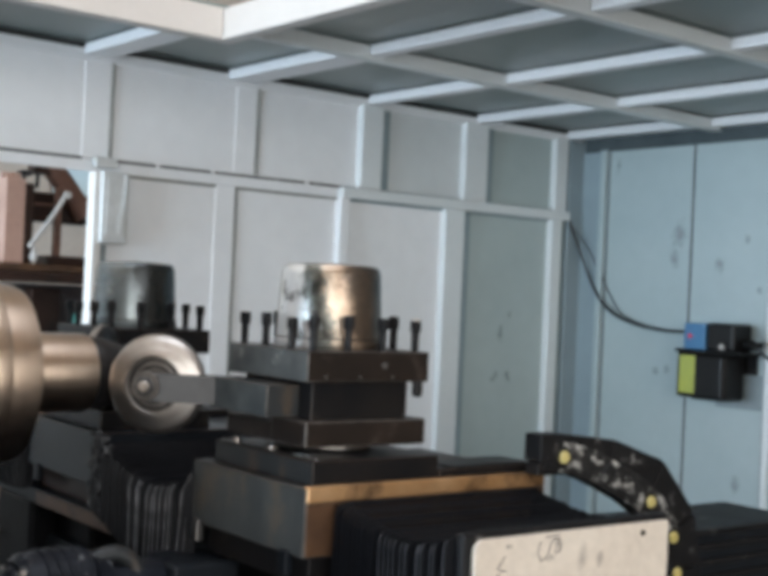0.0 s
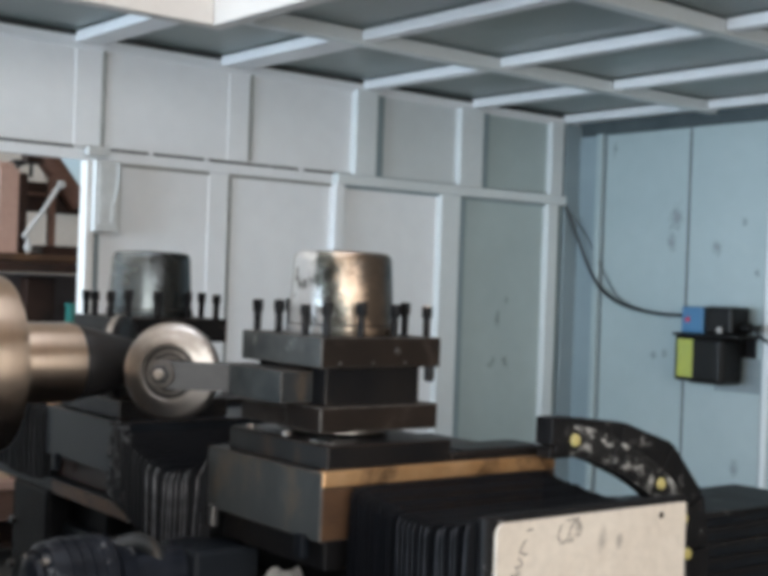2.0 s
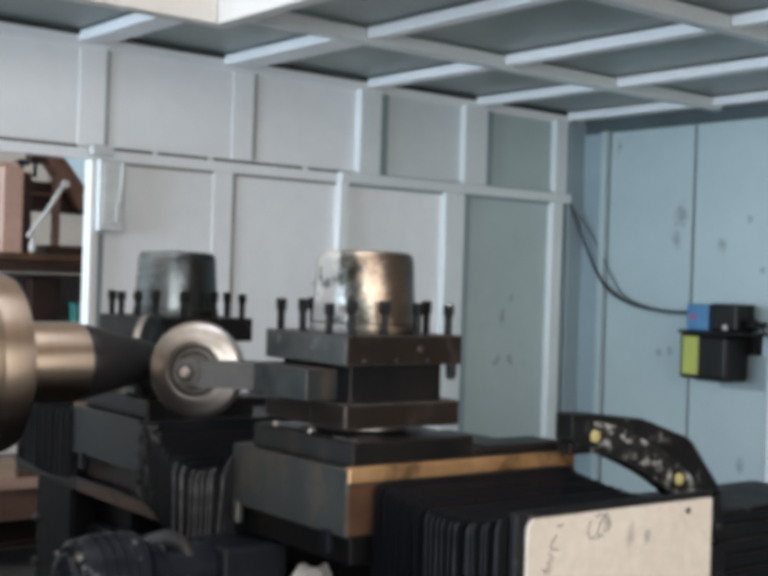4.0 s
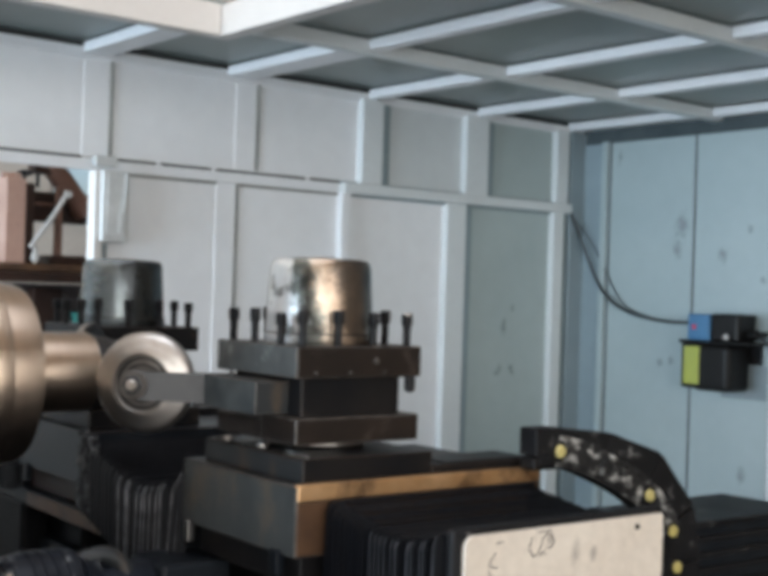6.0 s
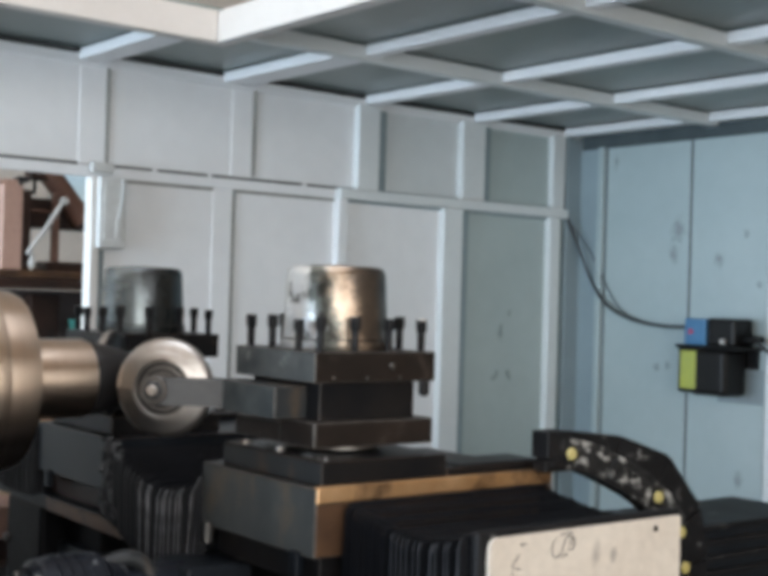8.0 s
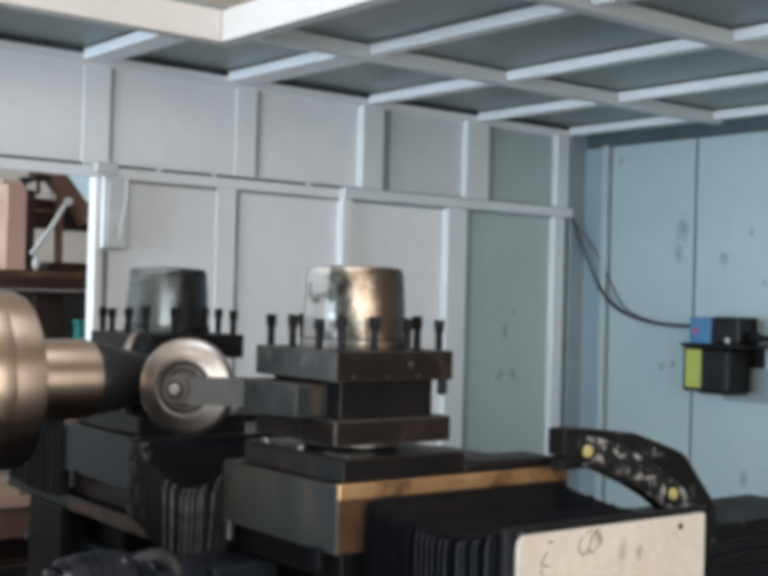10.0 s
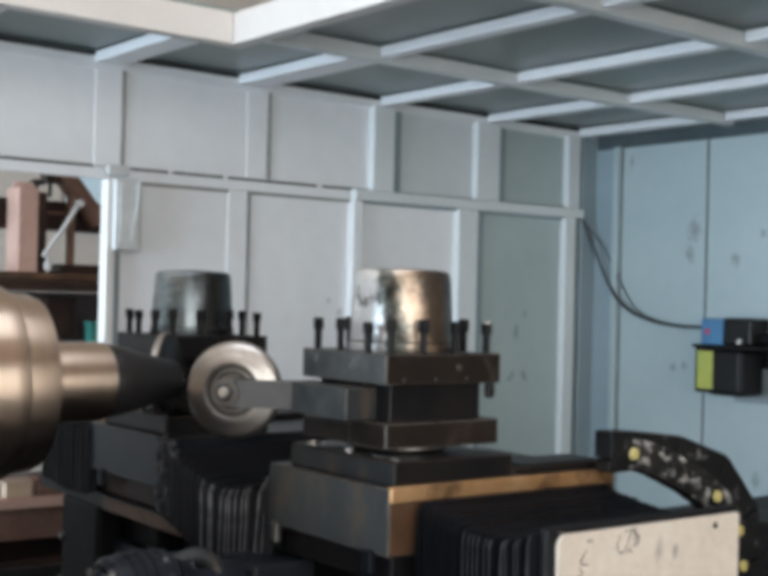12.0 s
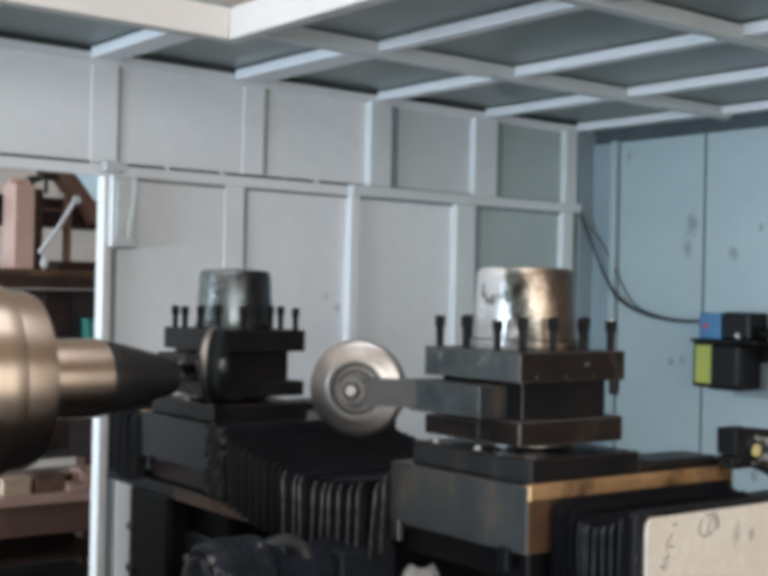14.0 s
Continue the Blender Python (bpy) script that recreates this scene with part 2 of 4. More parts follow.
YELLOW = surface("yellow_plastic", (0.46, 0.39, 0.12), (0.55, 0.48, 0.20), 0.4, scale=8)
LIME = surface("lime_label", (0.42, 0.45, 0.07), (0.36, 0.40, 0.08), 0.45, scale=20, stain=(0.20, 0.24, 0.05), stain_at=(0.62, 0.7), stain_scale=30)
BLUE = surface("blue_plastic", (0.06, 0.19, 0.36), (0.05, 0.15, 0.30), 0.4, scale=9)
RED = surface("red_plastic", (0.55, 0.05, 0.12), (0.5, 0.04, 0.1), 0.4)
BLACK_PLASTIC = surface("black_plastic", (0.006, 0.006, 0.006), (0.010, 0.0095, 0.0095), 0.36, scale=9, spec=0.18)
CABLE = surface("dark_cable", (0.03, 0.035, 0.04), (0.045, 0.05, 0.055), 0.45, scale=20)
# Glints along the pleat edges, put in as paler colour: strong, then faint.
CREST = surface("pleat_edge_glint", (0.022, 0.023, 0.026), (0.31, 0.31, 0.325), 0.34, 0.2, scale=42, fine=120, bump=0.1, spec=0.25)
DULL = surface("bellows_edge_glint", (0.016, 0.017, 0.020), (0.05, 0.052, 0.058), 0.40, 0.0, scale=40, fine=120, bump=0.1, spec=0.2)
MANDREL = surface("black_mandrel_steel", (0.008, 0.008, 0.009), (0.014, 0.013, 0.013), 0.36, 0.0, scale=6, fine=60, bump=0.03, spec=0.35)
CLOTH = surface("white_rag", (0.72, 0.72, 0.70), (0.60, 0.60, 0.58), 0.9, scale=20, fine=90, bump=0.3)
DUST = surface("dusty_black_plastic", (0.010, 0.010, 0.011), (0.024, 0.024, 0.024), 0.5, scale=30, fine=120, bump=0.15, stain=(0.44, 0.44, 0.42), stain_at=(0.52, 0.64), stain_scale=40, spec=0.18)
SWARF = surface("bright_swarf", (0.6, 0.6, 0.6), (0.5, 0.48, 0.45), 0.3, 1.0, scale=30)
WEAR = surface("rubbed_steel_edge", (0.022, 0.020, 0.019), (0.10, 0.09, 0.08), 0.40, 0.3, scale=40, fine=120, bump=0.1)
BEARING = surface("dull_bearing_steel", (0.20, 0.195, 0.19), (0.12, 0.115, 0.11), 0.38, 1.0, scale=20, fine=90, bump=0.05)
# The shade low on the saddle is put into this near-black iron.
SHADE_IRON = surface("shaded_black_iron", (0.003, 0.0032, 0.004), (0.008, 0.0078, 0.0085), 0.5, 0.0, scale=9, fine=30, bump=0.4, stain=(0.07, 0.06, 0.05), stain_at=(0.62, 0.76), stain_scale=15, spec=0.10)
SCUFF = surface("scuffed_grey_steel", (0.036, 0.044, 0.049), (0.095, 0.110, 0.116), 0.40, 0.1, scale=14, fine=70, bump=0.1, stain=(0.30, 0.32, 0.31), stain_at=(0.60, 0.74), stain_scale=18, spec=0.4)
TONGUE = surface("rubbed_grey_tongue", (0.020, 0.023, 0.027), (0.052, 0.054, 0.056), 0.42, 0.1, scale=16, fine=70, bump=0.08, stain=(0.03, 0.03, 0.03), stain_at=(0.58, 0.72), stain_scale=14)
MOTTLE = surface("mottled_grey_iron", (0.030, 0.035, 0.038), (0.066, 0.072, 0.073), 0.42, 0.05, scale=8, fine=50, bump=0.15, stain=(0.12, 0.085, 0.05), stain_at=(0.54, 0.74), stain_scale=8, stretch=(1, 1, 0.5), spec=0.35)
REAR = surface("blue_grey_iron", (0.014, 0.019, 0.024), (0.027, 0.033, 0.039), 0.42, 0.0, scale=6, fine=40, bump=0.15, stain=(0.06, 0.055, 0.05), stain_at=(0.62, 0.76), stain_scale=12, spec=0.3)
LOWER = surface("dull_purple_grey_paint", (0.060, 0.050, 0.054), (0.085, 0.070, 0.072), 0.6, scale=4, fine=30, bump=0.1, stain=(0.03, 0.03, 0.035), stain_at=(0.55, 0.7), stain_scale=5)
MOTOR = surface("oily_blue_black_enamel", (0.006, 0.0075, 0.011), (0.016, 0.019, 0.026), 0.36, 0.0, scale=14, fine=40, bump=0.4, stain=(0.20, 0.21, 0.22), stain_at=(0.60, 0.70), stain_scale=34, spec=0.15)
GREASE = surface("caked_grease", (0.006, 0.0065, 0.008), (0.02, 0.02, 0.022), 0.3, 0.0, scale=30, fine=90, bump=0.4, stain=(0.38, 0.38, 0.37), stain_at=(0.63, 0.70), stain_scale=60, spec=0.4)
RUST = surface("rust_brown_steel", (0.13, 0.07, 0.05), (0.22, 0.12, 0.085), 0.6, 0.2, scale=5, fine=40, bump=0.2, stain=(0.05, 0.035, 0.03), stain_at=(0.55, 0.7))
RUST_DARK = surface("oily_rust", (0.020, 0.011, 0.008), (0.045, 0.022, 0.015), 0.45, 0.0, scale=7, fine=40, bump=0.2, stain=(0.008, 0.007, 0.007), stain_at=(0.52, 0.66), stain_scale=9, spec=0.25)
PINK = surface("primer_pink_steel", (0.56, 0.38, 0.31), (0.48, 0.31, 0.25), 0.55, scale=5, fine=50, bump=0.1)
PLASTER = surface("warm_plaster", (0.66, 0.60, 0.53), (0.60, 0.54, 0.47), 0.85, scale=2, fine=30, bump=0.15)
HALL_WALL = surface("hall_tan_paint", (0.60, 0.47, 0.34), (0.52, 0.40, 0.28), 0.85, scale=1.5, fine=25, bump=0.2)
ROOF = surface("roof_boards", (0.56, 0.42, 0.32), (0.62, 0.48, 0.37), 0.7, scale=2, fine=30, bump=0.2, stretch=(1, 8, 1))
CONCRETE = surface("oily_concrete", (0.125, 0.12, 0.11), (0.09, 0.086, 0.08), 0.6, scale=2, fine=25, bump=0.2, stain=(0.07, 0.065, 0.06), stain_at=(0.55, 0.68))
GREY_BOX = surface("switch_box_enamel", (0.62, 0.63, 0.62), (0.56, 0.57, 0.56), 0.4, scale=8)
TEAL = surface("teal_paint", (0.03, 0.22, 0.18), (0.04, 0.17, 0.15), 0.5, scale=6)


# ---- mesh helpers ----
def box(bm, x0, x1, y0, y1, z0, z1, bevel=0.0, seg=2):
    vs = [bm.verts.new((x, y, z)) for x in (x0, x1) for y in (y0, y1) for z in (z0, z1)]
    fs = [bm.faces.new([vs[i] for i in f]) for f in ((0, 1, 3, 2), (4, 6, 7, 5), (0, 4, 5, 1), (2, 3, 7, 6), (0, 2, 6, 4), (1, 5, 7, 3))]
    if bevel:
        es = list({e for f in fs for e in f.edges})
        bmesh.ops.bevel(bm, geom=es, offset=bevel, segments=seg, affect="EDGES", profile=0.5, material=1)


def boxed(*args, bevel=0.0, seg=2):
    bm = bmesh.new()
    box(bm, *args, bevel=bevel, seg=seg)
    return bm


def tilted(bm):
    bmesh.ops.transform(bm, matrix=TILT, verts=bm.verts)
    return bm


def turned(bm, profile, m=Matrix(), seg=48):
    """A solid of revolution round the local x axis: profile of (x, radius)."""
    rings = []
    for x, r in profile:
        if r <= 1e-6:
            rings.append([bm.verts.new(m @ Vector((x, 0, 0)))])
        else:
            rings.append([bm.verts.new(m @ Vector((x, r * math.cos(2 * math.pi * k / seg), r * math.sin(2 * math.pi * k / seg)))) for k in range(seg)])
    for a, b in zip(rings, rings[1:]):
        for k in range(seg):
            j = (k + 1) % seg
            q = [a[k % len(a)], a[j % len(a)], b[j % len(b)], b[k % len(b)]]
            q = [v for i, v in enumerate(q) if v not in q[:i]]
            if len(q) > 2:
                bm.faces.new(q)


def spun(profile, m=Matrix(), seg=48):
    bm = bmesh.new()
    turned(bm, profile, m, seg)
    return bm


UP = pose(0, 0, 0, 0, -90, 0)


def upright(x, y, z):
    return pose(x, y, z) @ UP


def tube(bm, pts, r, seg=8):
    """A round tube along a line of points."""
    rings = []
    for i, p in enumerate(pts):
        p = Vector(p)
        t = (Vector(pts[min(i + 1, len(pts) - 1)]) - Vector(pts[max(i - 1, 0)])).normalized()
        side = t.cross(Vector((0.13, 0.21, 1))).normalized()
        other = t.cross(side)
        rings.append([bm.verts.new(p + r * (side * math.cos(2 * math.pi * k / seg) + other * math.sin(2 * math.pi * k / seg))) for k in range(seg)])
    for a, b in zip(rings, rings[1:]):
        for k in range(seg):
            bm.faces.new((a[k], a[(k + 1) % seg], b[(k + 1) % seg], b[k]))
    bm.faces.new(rings[0])
    bm.faces.new(rings[-1][::-1])


def spline(pts, n=8):
    out = []
    p = [Vector(q) for q in pts]
    p = [2 * p[0] - p[1]] + p + [2 * p[-1] - p[-2]]
    for i in range(1, len(p) - 2):
        for k in range(n):
            t = k / n
            a, b, c, d = p[i - 1:i + 3]
            out.append(0.5 * (2 * b + (c - a) * t + (2 * a - 5 * b + 4 * c - d) * t * t + (3 * b - a - 3 * c + d) * t ** 3))
    out.append(p[-2])
    return out


def mesh_of(name, bm, mat, smooth=False):
    bmesh.ops.recalc_face_normals(bm, faces=bm.faces)
    me = bpy.data.meshes.new(name)
    bm.to_mesh(me)
    bm.free()
    me.materials.append(mat)
    if smooth:
        me.shade_smooth()
        me.set_sharp_from_angle(angle=radians(32))
    return me


def part(name, bm, mat, parent, label="", smooth=False, edge=None, rubbed=None):
    o, off = parent, Vector()
    while o:
        off, o = off + o.matrix_basis.translation, o.parent
    bmesh.ops.translate(bm, verts=bm.verts, vec=-off)
    ob = new(name, mesh_of(name, bm, mat, smooth))
    ob.parent = parent
    if edge:
        ob.data.materials.append(edge)
    if rubbed:   # faces turned to the spindle's head: scuffs, plus side light put in the colour
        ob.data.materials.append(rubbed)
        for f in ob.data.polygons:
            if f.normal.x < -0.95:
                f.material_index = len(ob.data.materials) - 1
    return tagged(ob, label)


def thing(name, label, category, group="", kind="", m=Matrix()):
    ob = new(name)
    ob.empty_display_size = 0.05
    ob.matrix_basis = m
    return tagged(ob, label, category, group, kind)


def solid(name, bm, mat, label, category="", kind="structure", m=Matrix(), smooth=False):
    ob = new(name, mesh_of(name, bm, mat, smooth))
    ob.matrix_basis = m
    return tagged(ob, label, category, "", kind)


# ---- the hall ----
ENC = pose(0, 0, 0, 0, 0, 1.22)   # the booth stands a little askew to the machine
TILT = pose(0, 0, 0.006, 0, 0.42, 0)   # its roof falls a little towards the corner
YB, XR, ZC = 4.046, 4.364, 2.156
solid("floor", boxed(-7, 9, -4.2, 9.2, -0.12, 0), CONCRETE, "oily grey concrete workshop floor", "floor")
bm = bmesh.new()
for a in ((-4.2, 0.0, 0, 5), (8.4, 9.2, 0, 5), (0.0, 8.4, 0, 0.1), (0.0, 8.4, 2.6, 5)):
    box(bm, -7, -6.8, a[0], a[1], a[2], a[3])
solid("wall_west", bm, HALL_WALL, "tan painted hall wall with a wide window opening", "wall")
solid("wall_east", boxed(8.8, 9, -4.2, 9.2, 0, 5), HALL_WALL, "tan painted hall wall", "wall")
bm = bmesh.new()
for a in ((-6.8, 3.62, 0, 5), (4.9, 8.8, 0, 5), (3.62, 4.9, 0, 1.85), (3.62, 4.9, 3.1, 5)):
    box(bm, a[0], a[1], 9.0, 9.2, a[2], a[3])
solid("wall_north", bm, PLASTER, "warm cream plastered hall wall with a window opening", "wall")
win = thing("window_1", "white framed window in the far hall wall", "window", kind="structure", m=pose(4.26, 9.1, 1.85))
for a in ((3.62, 3.68, 1.85, 3.1), (4.84, 4.9, 1.85, 3.1), (4.23, 4.29, 1.91, 3.04), (3.68, 4.84, 1.85, 1.91), (3.68, 4.84, 3.04, 3.1)):
    part("window_frame", boxed(a[0], a[1], 9.06, 9.12, a[2], a[3], bevel=0.006), PAINT_WHITE, win)
part("window_sill", boxed(3.58, 4.94, 8.94, 9.0, 1.80, 1.85, bevel=0.008), PAINT_WHITE, win)
bm = bmesh.new()   # south wall with a wide open front
for a in ((-6.8, -6.3, 0, 5), (2.1, 8.8, 0, 5), (-6.3, 2.1, 3.45, 5)):
    box(bm, a[0], a[1], -4.2, -4.0, a[2], a[3])
solid("wall_south", bm, HALL_WALL, "tan painted hall wall with a wide open shop front", "wall")
bm = bmesh.new()   # roof with one skylight
for a in ((-7, 9, -4.2, -0.3), (-7, 9, 2.1, 9.2), (-7, -1.6, -0.3, 2.1), (2.0, 9, -0.3, 2.1)):
    box(bm, *a, 4.8, 5.0)
solid("ceiling_hall", bm, ROOF, "warm brown boarded hall roof", "roof")

# ---- the booth: back wall ----
def booth_wall_back():
    wall = thing("wall_back", "white painted sheet steel booth wall with posts and a rail", "wall", kind="structure", m=ENC)
    y = YB
    up = [-3.2, -2.6, -2.0, -1.4, -0.8, -0.2, 0.4, 1.0, 1.45, 1.952, 2.562, 3.16, 3.752, 4.30]
    for a, b in zip(up, up[1:]):
        part("panel", boxed(a + 0.004, b - 0.004, y + 0.012, y + 0.04, 1.787, ZC - 0.012, bevel=0.002, seg=1), PAINT_CORNER if a > 3.7 else PAINT_DIM if a > 3.1 else PAINT, wall)
    # Out of view: white panels added to reflect into the cap and chuck.
    for a in (-3.2, -2.6, -2.0, -1.4, -0.8, -0.2):
        part("panel", boxed(a + 0.004, a + 0.596, y + 0.012, y + 0.04, 0.02, 1.742, bevel=0.002, seg=1), PAINT, wall)
    low = [1.93, 2.48, 2.985, 3.60, 4.30]
    for a, b in zip(low, low[1:]):
        part("panel", boxed(a + 0.004, b - 0.004, y + 0.012, y + 0.04, 0.02, 1.742, bevel=0.002, seg=1), PAINT_CORNER if a > 3.5 else PAINT, wall)
    for a, b in ((1.845, 1.948), (2.462, 2.556), (3.045, 3.154), (3.612, 3.746), (4.175, 4.255)):
        part("post", boxed(a, b, y - 0.020 if a > 3 else y + 0.0095, y + 0.018, 1.788, ZC + 0.002 - 0.0073 * b, bevel=0.004), PAINT_FRAME if a > 3 else PAINT, wall)
    for a, b in ((2.388, 2.474), (2.953, 3.000), (3.514, 3.625), (4.165, 4.232)):
        part("post", boxed(a, b, y - 0.020 if a > 2.9 else y + 0.008, y + 0.018, 0.0, 1.744, bevel=0.004), PAINT_FRAME if a > 3.4 else PAINT, wall)
    for x in (1.952, 2.562, 3.16, 3.752):
        part("seam", boxed(x - 0.003, x + 0.006, y + 0.004, y + 0.014, 1.80, ZC - 0.02), SEAM, wall)
    part("rail", boxed(-3.2, 2.949, y - 0.004, y + 0.02, 1.744, 1.784, bevel=0.003), PAINT, wall, "pale flush rail")
    part("rail", boxed(2.951, 4.27, y - 0.034, y + 0.02, 1.744, 1.786, bevel=0.004), PAINT_FRAME, wall, "pale angle rail")
    rng = random.Random(3)
    x = 1.955
    while x < 2.95:   # the worn dark joint over the rail, broken by paint
        w = rng.uniform(0.12, 0.34)
        part("gap", boxed(x, min(x + w, 2.95), y - 0.005, y + 0.0125, 1.7825, 1.7915), GAP, wall)
        x += w + rng.uniform(0.012, 0.04)
    part("gap", boxed(-3.0, 1.84, y - 0.005, y + 0.0125, 1.7825, 1.7915), GAP, wall)
    for x, z0, z1 in ((3.154, 1.79, ZC - 0.02), (3.746, 1.79, ZC - 0.02), (3.625, 0.02, 1.732)):
        part("post_flange", boxed(x, x + 0.048, y - 0.002, y + 0.0115, z0, z1, bevel=0.001, seg=1), PAINT_SHADE, wall, "post flange with shade in its colour")
    # Shade under the rail, put on as thin dark strips.
    for a, b in ((2.02, 2.386), (2.486, 2.95)):
        part("rail_dark_line", boxed(a, b, y + 0.004, y + 0.0135, 1.7335, 1.7438), SEAM, wall)
    part("rail_dark_line", boxed(2.955, 4.163, y - 0.001, y + 0.0115, 1.7335, 1.7438), PAINT_SHADE, wall)
    part("rail_dark_line", boxed(2.955, 4.263, y - 0.001, y + 0.0115, 1.7865, 1.793), SEAM_SHADE, wall)
    part("head_trim", tilted(boxed(-3.2, 4.3, y - 0.004, y + 0.02, ZC - 0.016, ZC - 0.003, bevel=0.002)), PAINT, wall)
    part("cover_strip", tilted(boxed(-3.2, 4.42, y - 0.006, y + 0.06, ZC - 0.0025, ZC + 0.019)), PAINT, wall, "pale closing strip under the roof sheet")
    part("cover_gap", tilted(boxed(-3.2, 4.42, y + 0.012, y + 0.06, ZC + 0.0195, ZC + 0.0405)), GAP, wall, "dark gap under the roof sheet")
    part("jamb", boxed(1.884, 1.920, y - 0.026, y + 0.03, 0.0, 1.744, bevel=0.006), PAINT_WHITE, wall, "bright white door jamb")
    # Shade beside the jamb, painted as a grey strip.
    part("jamb_shade", boxed(1.921, 1.950, y + 0.002, y + 0.0115, 0.0, 1.49), SEAM_SHADE, wall, "grey strip for the shade beside the jamb")
    part("hinge_strip", boxed(1.955, 2.005, y - 0.02, y + 0.011, 0.1, 0.74, bevel=0.006), PAINT, wall)
    for x in (2.480, 3.007, 3.632):
        part("seam", boxed(x - 0.003, x + 0.004, y + 0.004, y + 0.0135, 0.02, 1.742), SEAM, wall)
    return wall


booth_wall_back()


def booth_wall_right():
    wall = thing("wall_right", "blue-grey painted sheet steel booth wall, scuffed and stained", "wall", kind="structure", m=ENC)
    x = XR
    cuts = [4.05, 3.89, 3.385, 2.99, 2.45, 1.9, 1.35, 0.8]
    for a, b in zip(cuts, cuts[1:]):
        part("panel", boxed(x, x + 0.03, b + 0.004, a - 0.004, 0.0, 2.07, bevel=0.003, seg=1), PAINT_SHADE if a > 4 else PAINT_BLUE, wall)
    for yy in (3.865, 3.385, 2.99, 2.45):
        part("seam", boxed(x - 0.001, x + 0.012, yy - 0.0045, yy + 0.0045, 0.0, 2.07), SEAM_DARK, wall)
    part("post", boxed(x - 0.022, x + 0.004, 3.872, 3.905, 0.0, 2.075, bevel=0.003), PAINT_BLUE, wall)
    part("post", boxed(x - 0.012, x + 0.004, 2.955, 2.985, 0.0, 2.075, bevel=0.003), PAINT_FRAME, wall)
    part("return", boxed(4.27, x + 0.02, YB - 0.02, YB + 0.03, 0.0, ZC - 0.03, bevel=0.003), PAINT_SHADE, wall, "corner sheet with its shade in the blue-grey paint")
    part("head_beam", boxed(x + 0.006, x + 0.03, 0.8, 4.05, 2.068, ZC + 0.005, bevel=0.004), HEAD_SHADE, wall, "head beam with the shade under the ceiling in its colour")
    return wall


booth_wall_right()


def booth_ceiling():
    bm = bmesh.new()
    t = ZC + 0.035
    # sheets round the open hatch
    box(bm, 1.95, 4.42, 1.2, YB + 0.05, t + 0.006, t + 0.03)
    box(bm, -3.2, 1.95, 3.27, YB + 0.05, t + 0.006, t + 0.03)
    sheet = mesh_of("sheet", bm, PAINT_CEIL)
    sheet.materials.append(PAINT_FRAME)
    sheet.materials.append(PAINT)
    bm = bmesh.new()
    bm.from_mesh(sheet)
    k = len(bm.faces)
    for y in (3.255, 2.29, 1.5):
        box(bm, 1.9, 4.35, y, y + 0.05, ZC - 0.012, t, bevel=0.004)
    cross = len(bm.faces)
    for x, w, y0, y1 in ((1.82, 0.105, 3.307, YB), (2.40, 0.125, 3.307, YB), (3.07, 0.055, 3.307, YB), (3.67, 0.055, 3.307, YB), (4.245, 0.07, 3.307, YB),
                         (2.46, 0.05, 2.342, 3.253), (3.08, 0.05, 2.342, 3.253), (3.68, 0.05, 2.342, 3.253), (4.275, 0.05, 2.342, 3.253),
                         (2.46, 0.05, 1.552, 2.288), (3.08, 0.05, 1.552, 2.288), (3.68, 0.05, 1.552, 2.288), (4.275, 0.05, 1.552, 2.288), (1.2, 0.1, 3.307, YB), (0.55, 0.1, 3.307, YB)):
        box(bm, x, x + w, y0, y1, ZC - 0.001, t, bevel=0.003)
    bm.faces.ensure_lookup_table()
    # Cross tubes get the brighter paint to put window light on their sides.
    for i in range(k, len(bm.faces)):
        bm.faces[i].material_index = 1 if i < cross else 2
    bm.to_mesh(sheet)
    bm.free()
    ob = new("ceiling", sheet)
    ob.matrix_basis = ENC @ TILT
    tagged(ob, "grey-green sheet booth ceiling on pale square tubes", "ceiling", "", "structure")
    bm = bmesh.new()
    box(bm, 1.90, 1.955, 1.2, 3.305, ZC - 0.045, t + 0.016, bevel=0.004)
    box(bm, -3.2, 1.898, 3.25, 3.305, ZC - 0.045, t + 0.016, bevel=0.004)
    solid("trim_hatch", bm, PAINT_WHITE, "white painted frame round the open roof hatch", "hatch frame", m=ENC @ TILT)


booth_ceiling()

# ---- the machine ----
AY, AZ = 2.07, 1.193      # the spindle's axis
MOVING = []               # thing, base, which slide it rides on


def rides(ob, slide):
    MOVING.append((ob, ob.matrix_basis.copy(), slide))
    return ob


RAG = (1.115, 1.765)


def part_local(name, bm, mat, parent, label="", smooth=False):
    ob = new(name, mesh_of(name, bm, mat, smooth))
    ob.parent = parent
    return tagged(ob, label)


def lathe_bed():
    bed = thing("lathe_bed", "dark cast iron lathe bed on the workshop floor", "lathe bed", m=pose(1.6, AY, 0))
    part("foot", boxed(0.5, 0.95, 1.80, 2.34, 0.0, 0.5, bevel=0.02), CAST, bed)
    part("foot", boxed(2.6, 3.1, 1.80, 2.34, 0.0, 0.5, bevel=0.02), CAST, bed)
    part("bed_body", boxed(0.405, 3.2, 1.76, 2.38, 0.49, 0.70, bevel=0.015), CAST, bed)
    for y in (1.80, 2.30):
        part("slideway", boxed(0.405, 3.2, y, y + 0.06, 0.70, 0.745, bevel=0.006), BLACK_STEEL, bed, "dark oiled slideway")
    part("chip_tray", boxed(0.405, 3.3, 1.05, 3.2, 0.40, 0.42, bevel=0.004), BLACK_STEEL, bed)
    return bed


lathe_bed()


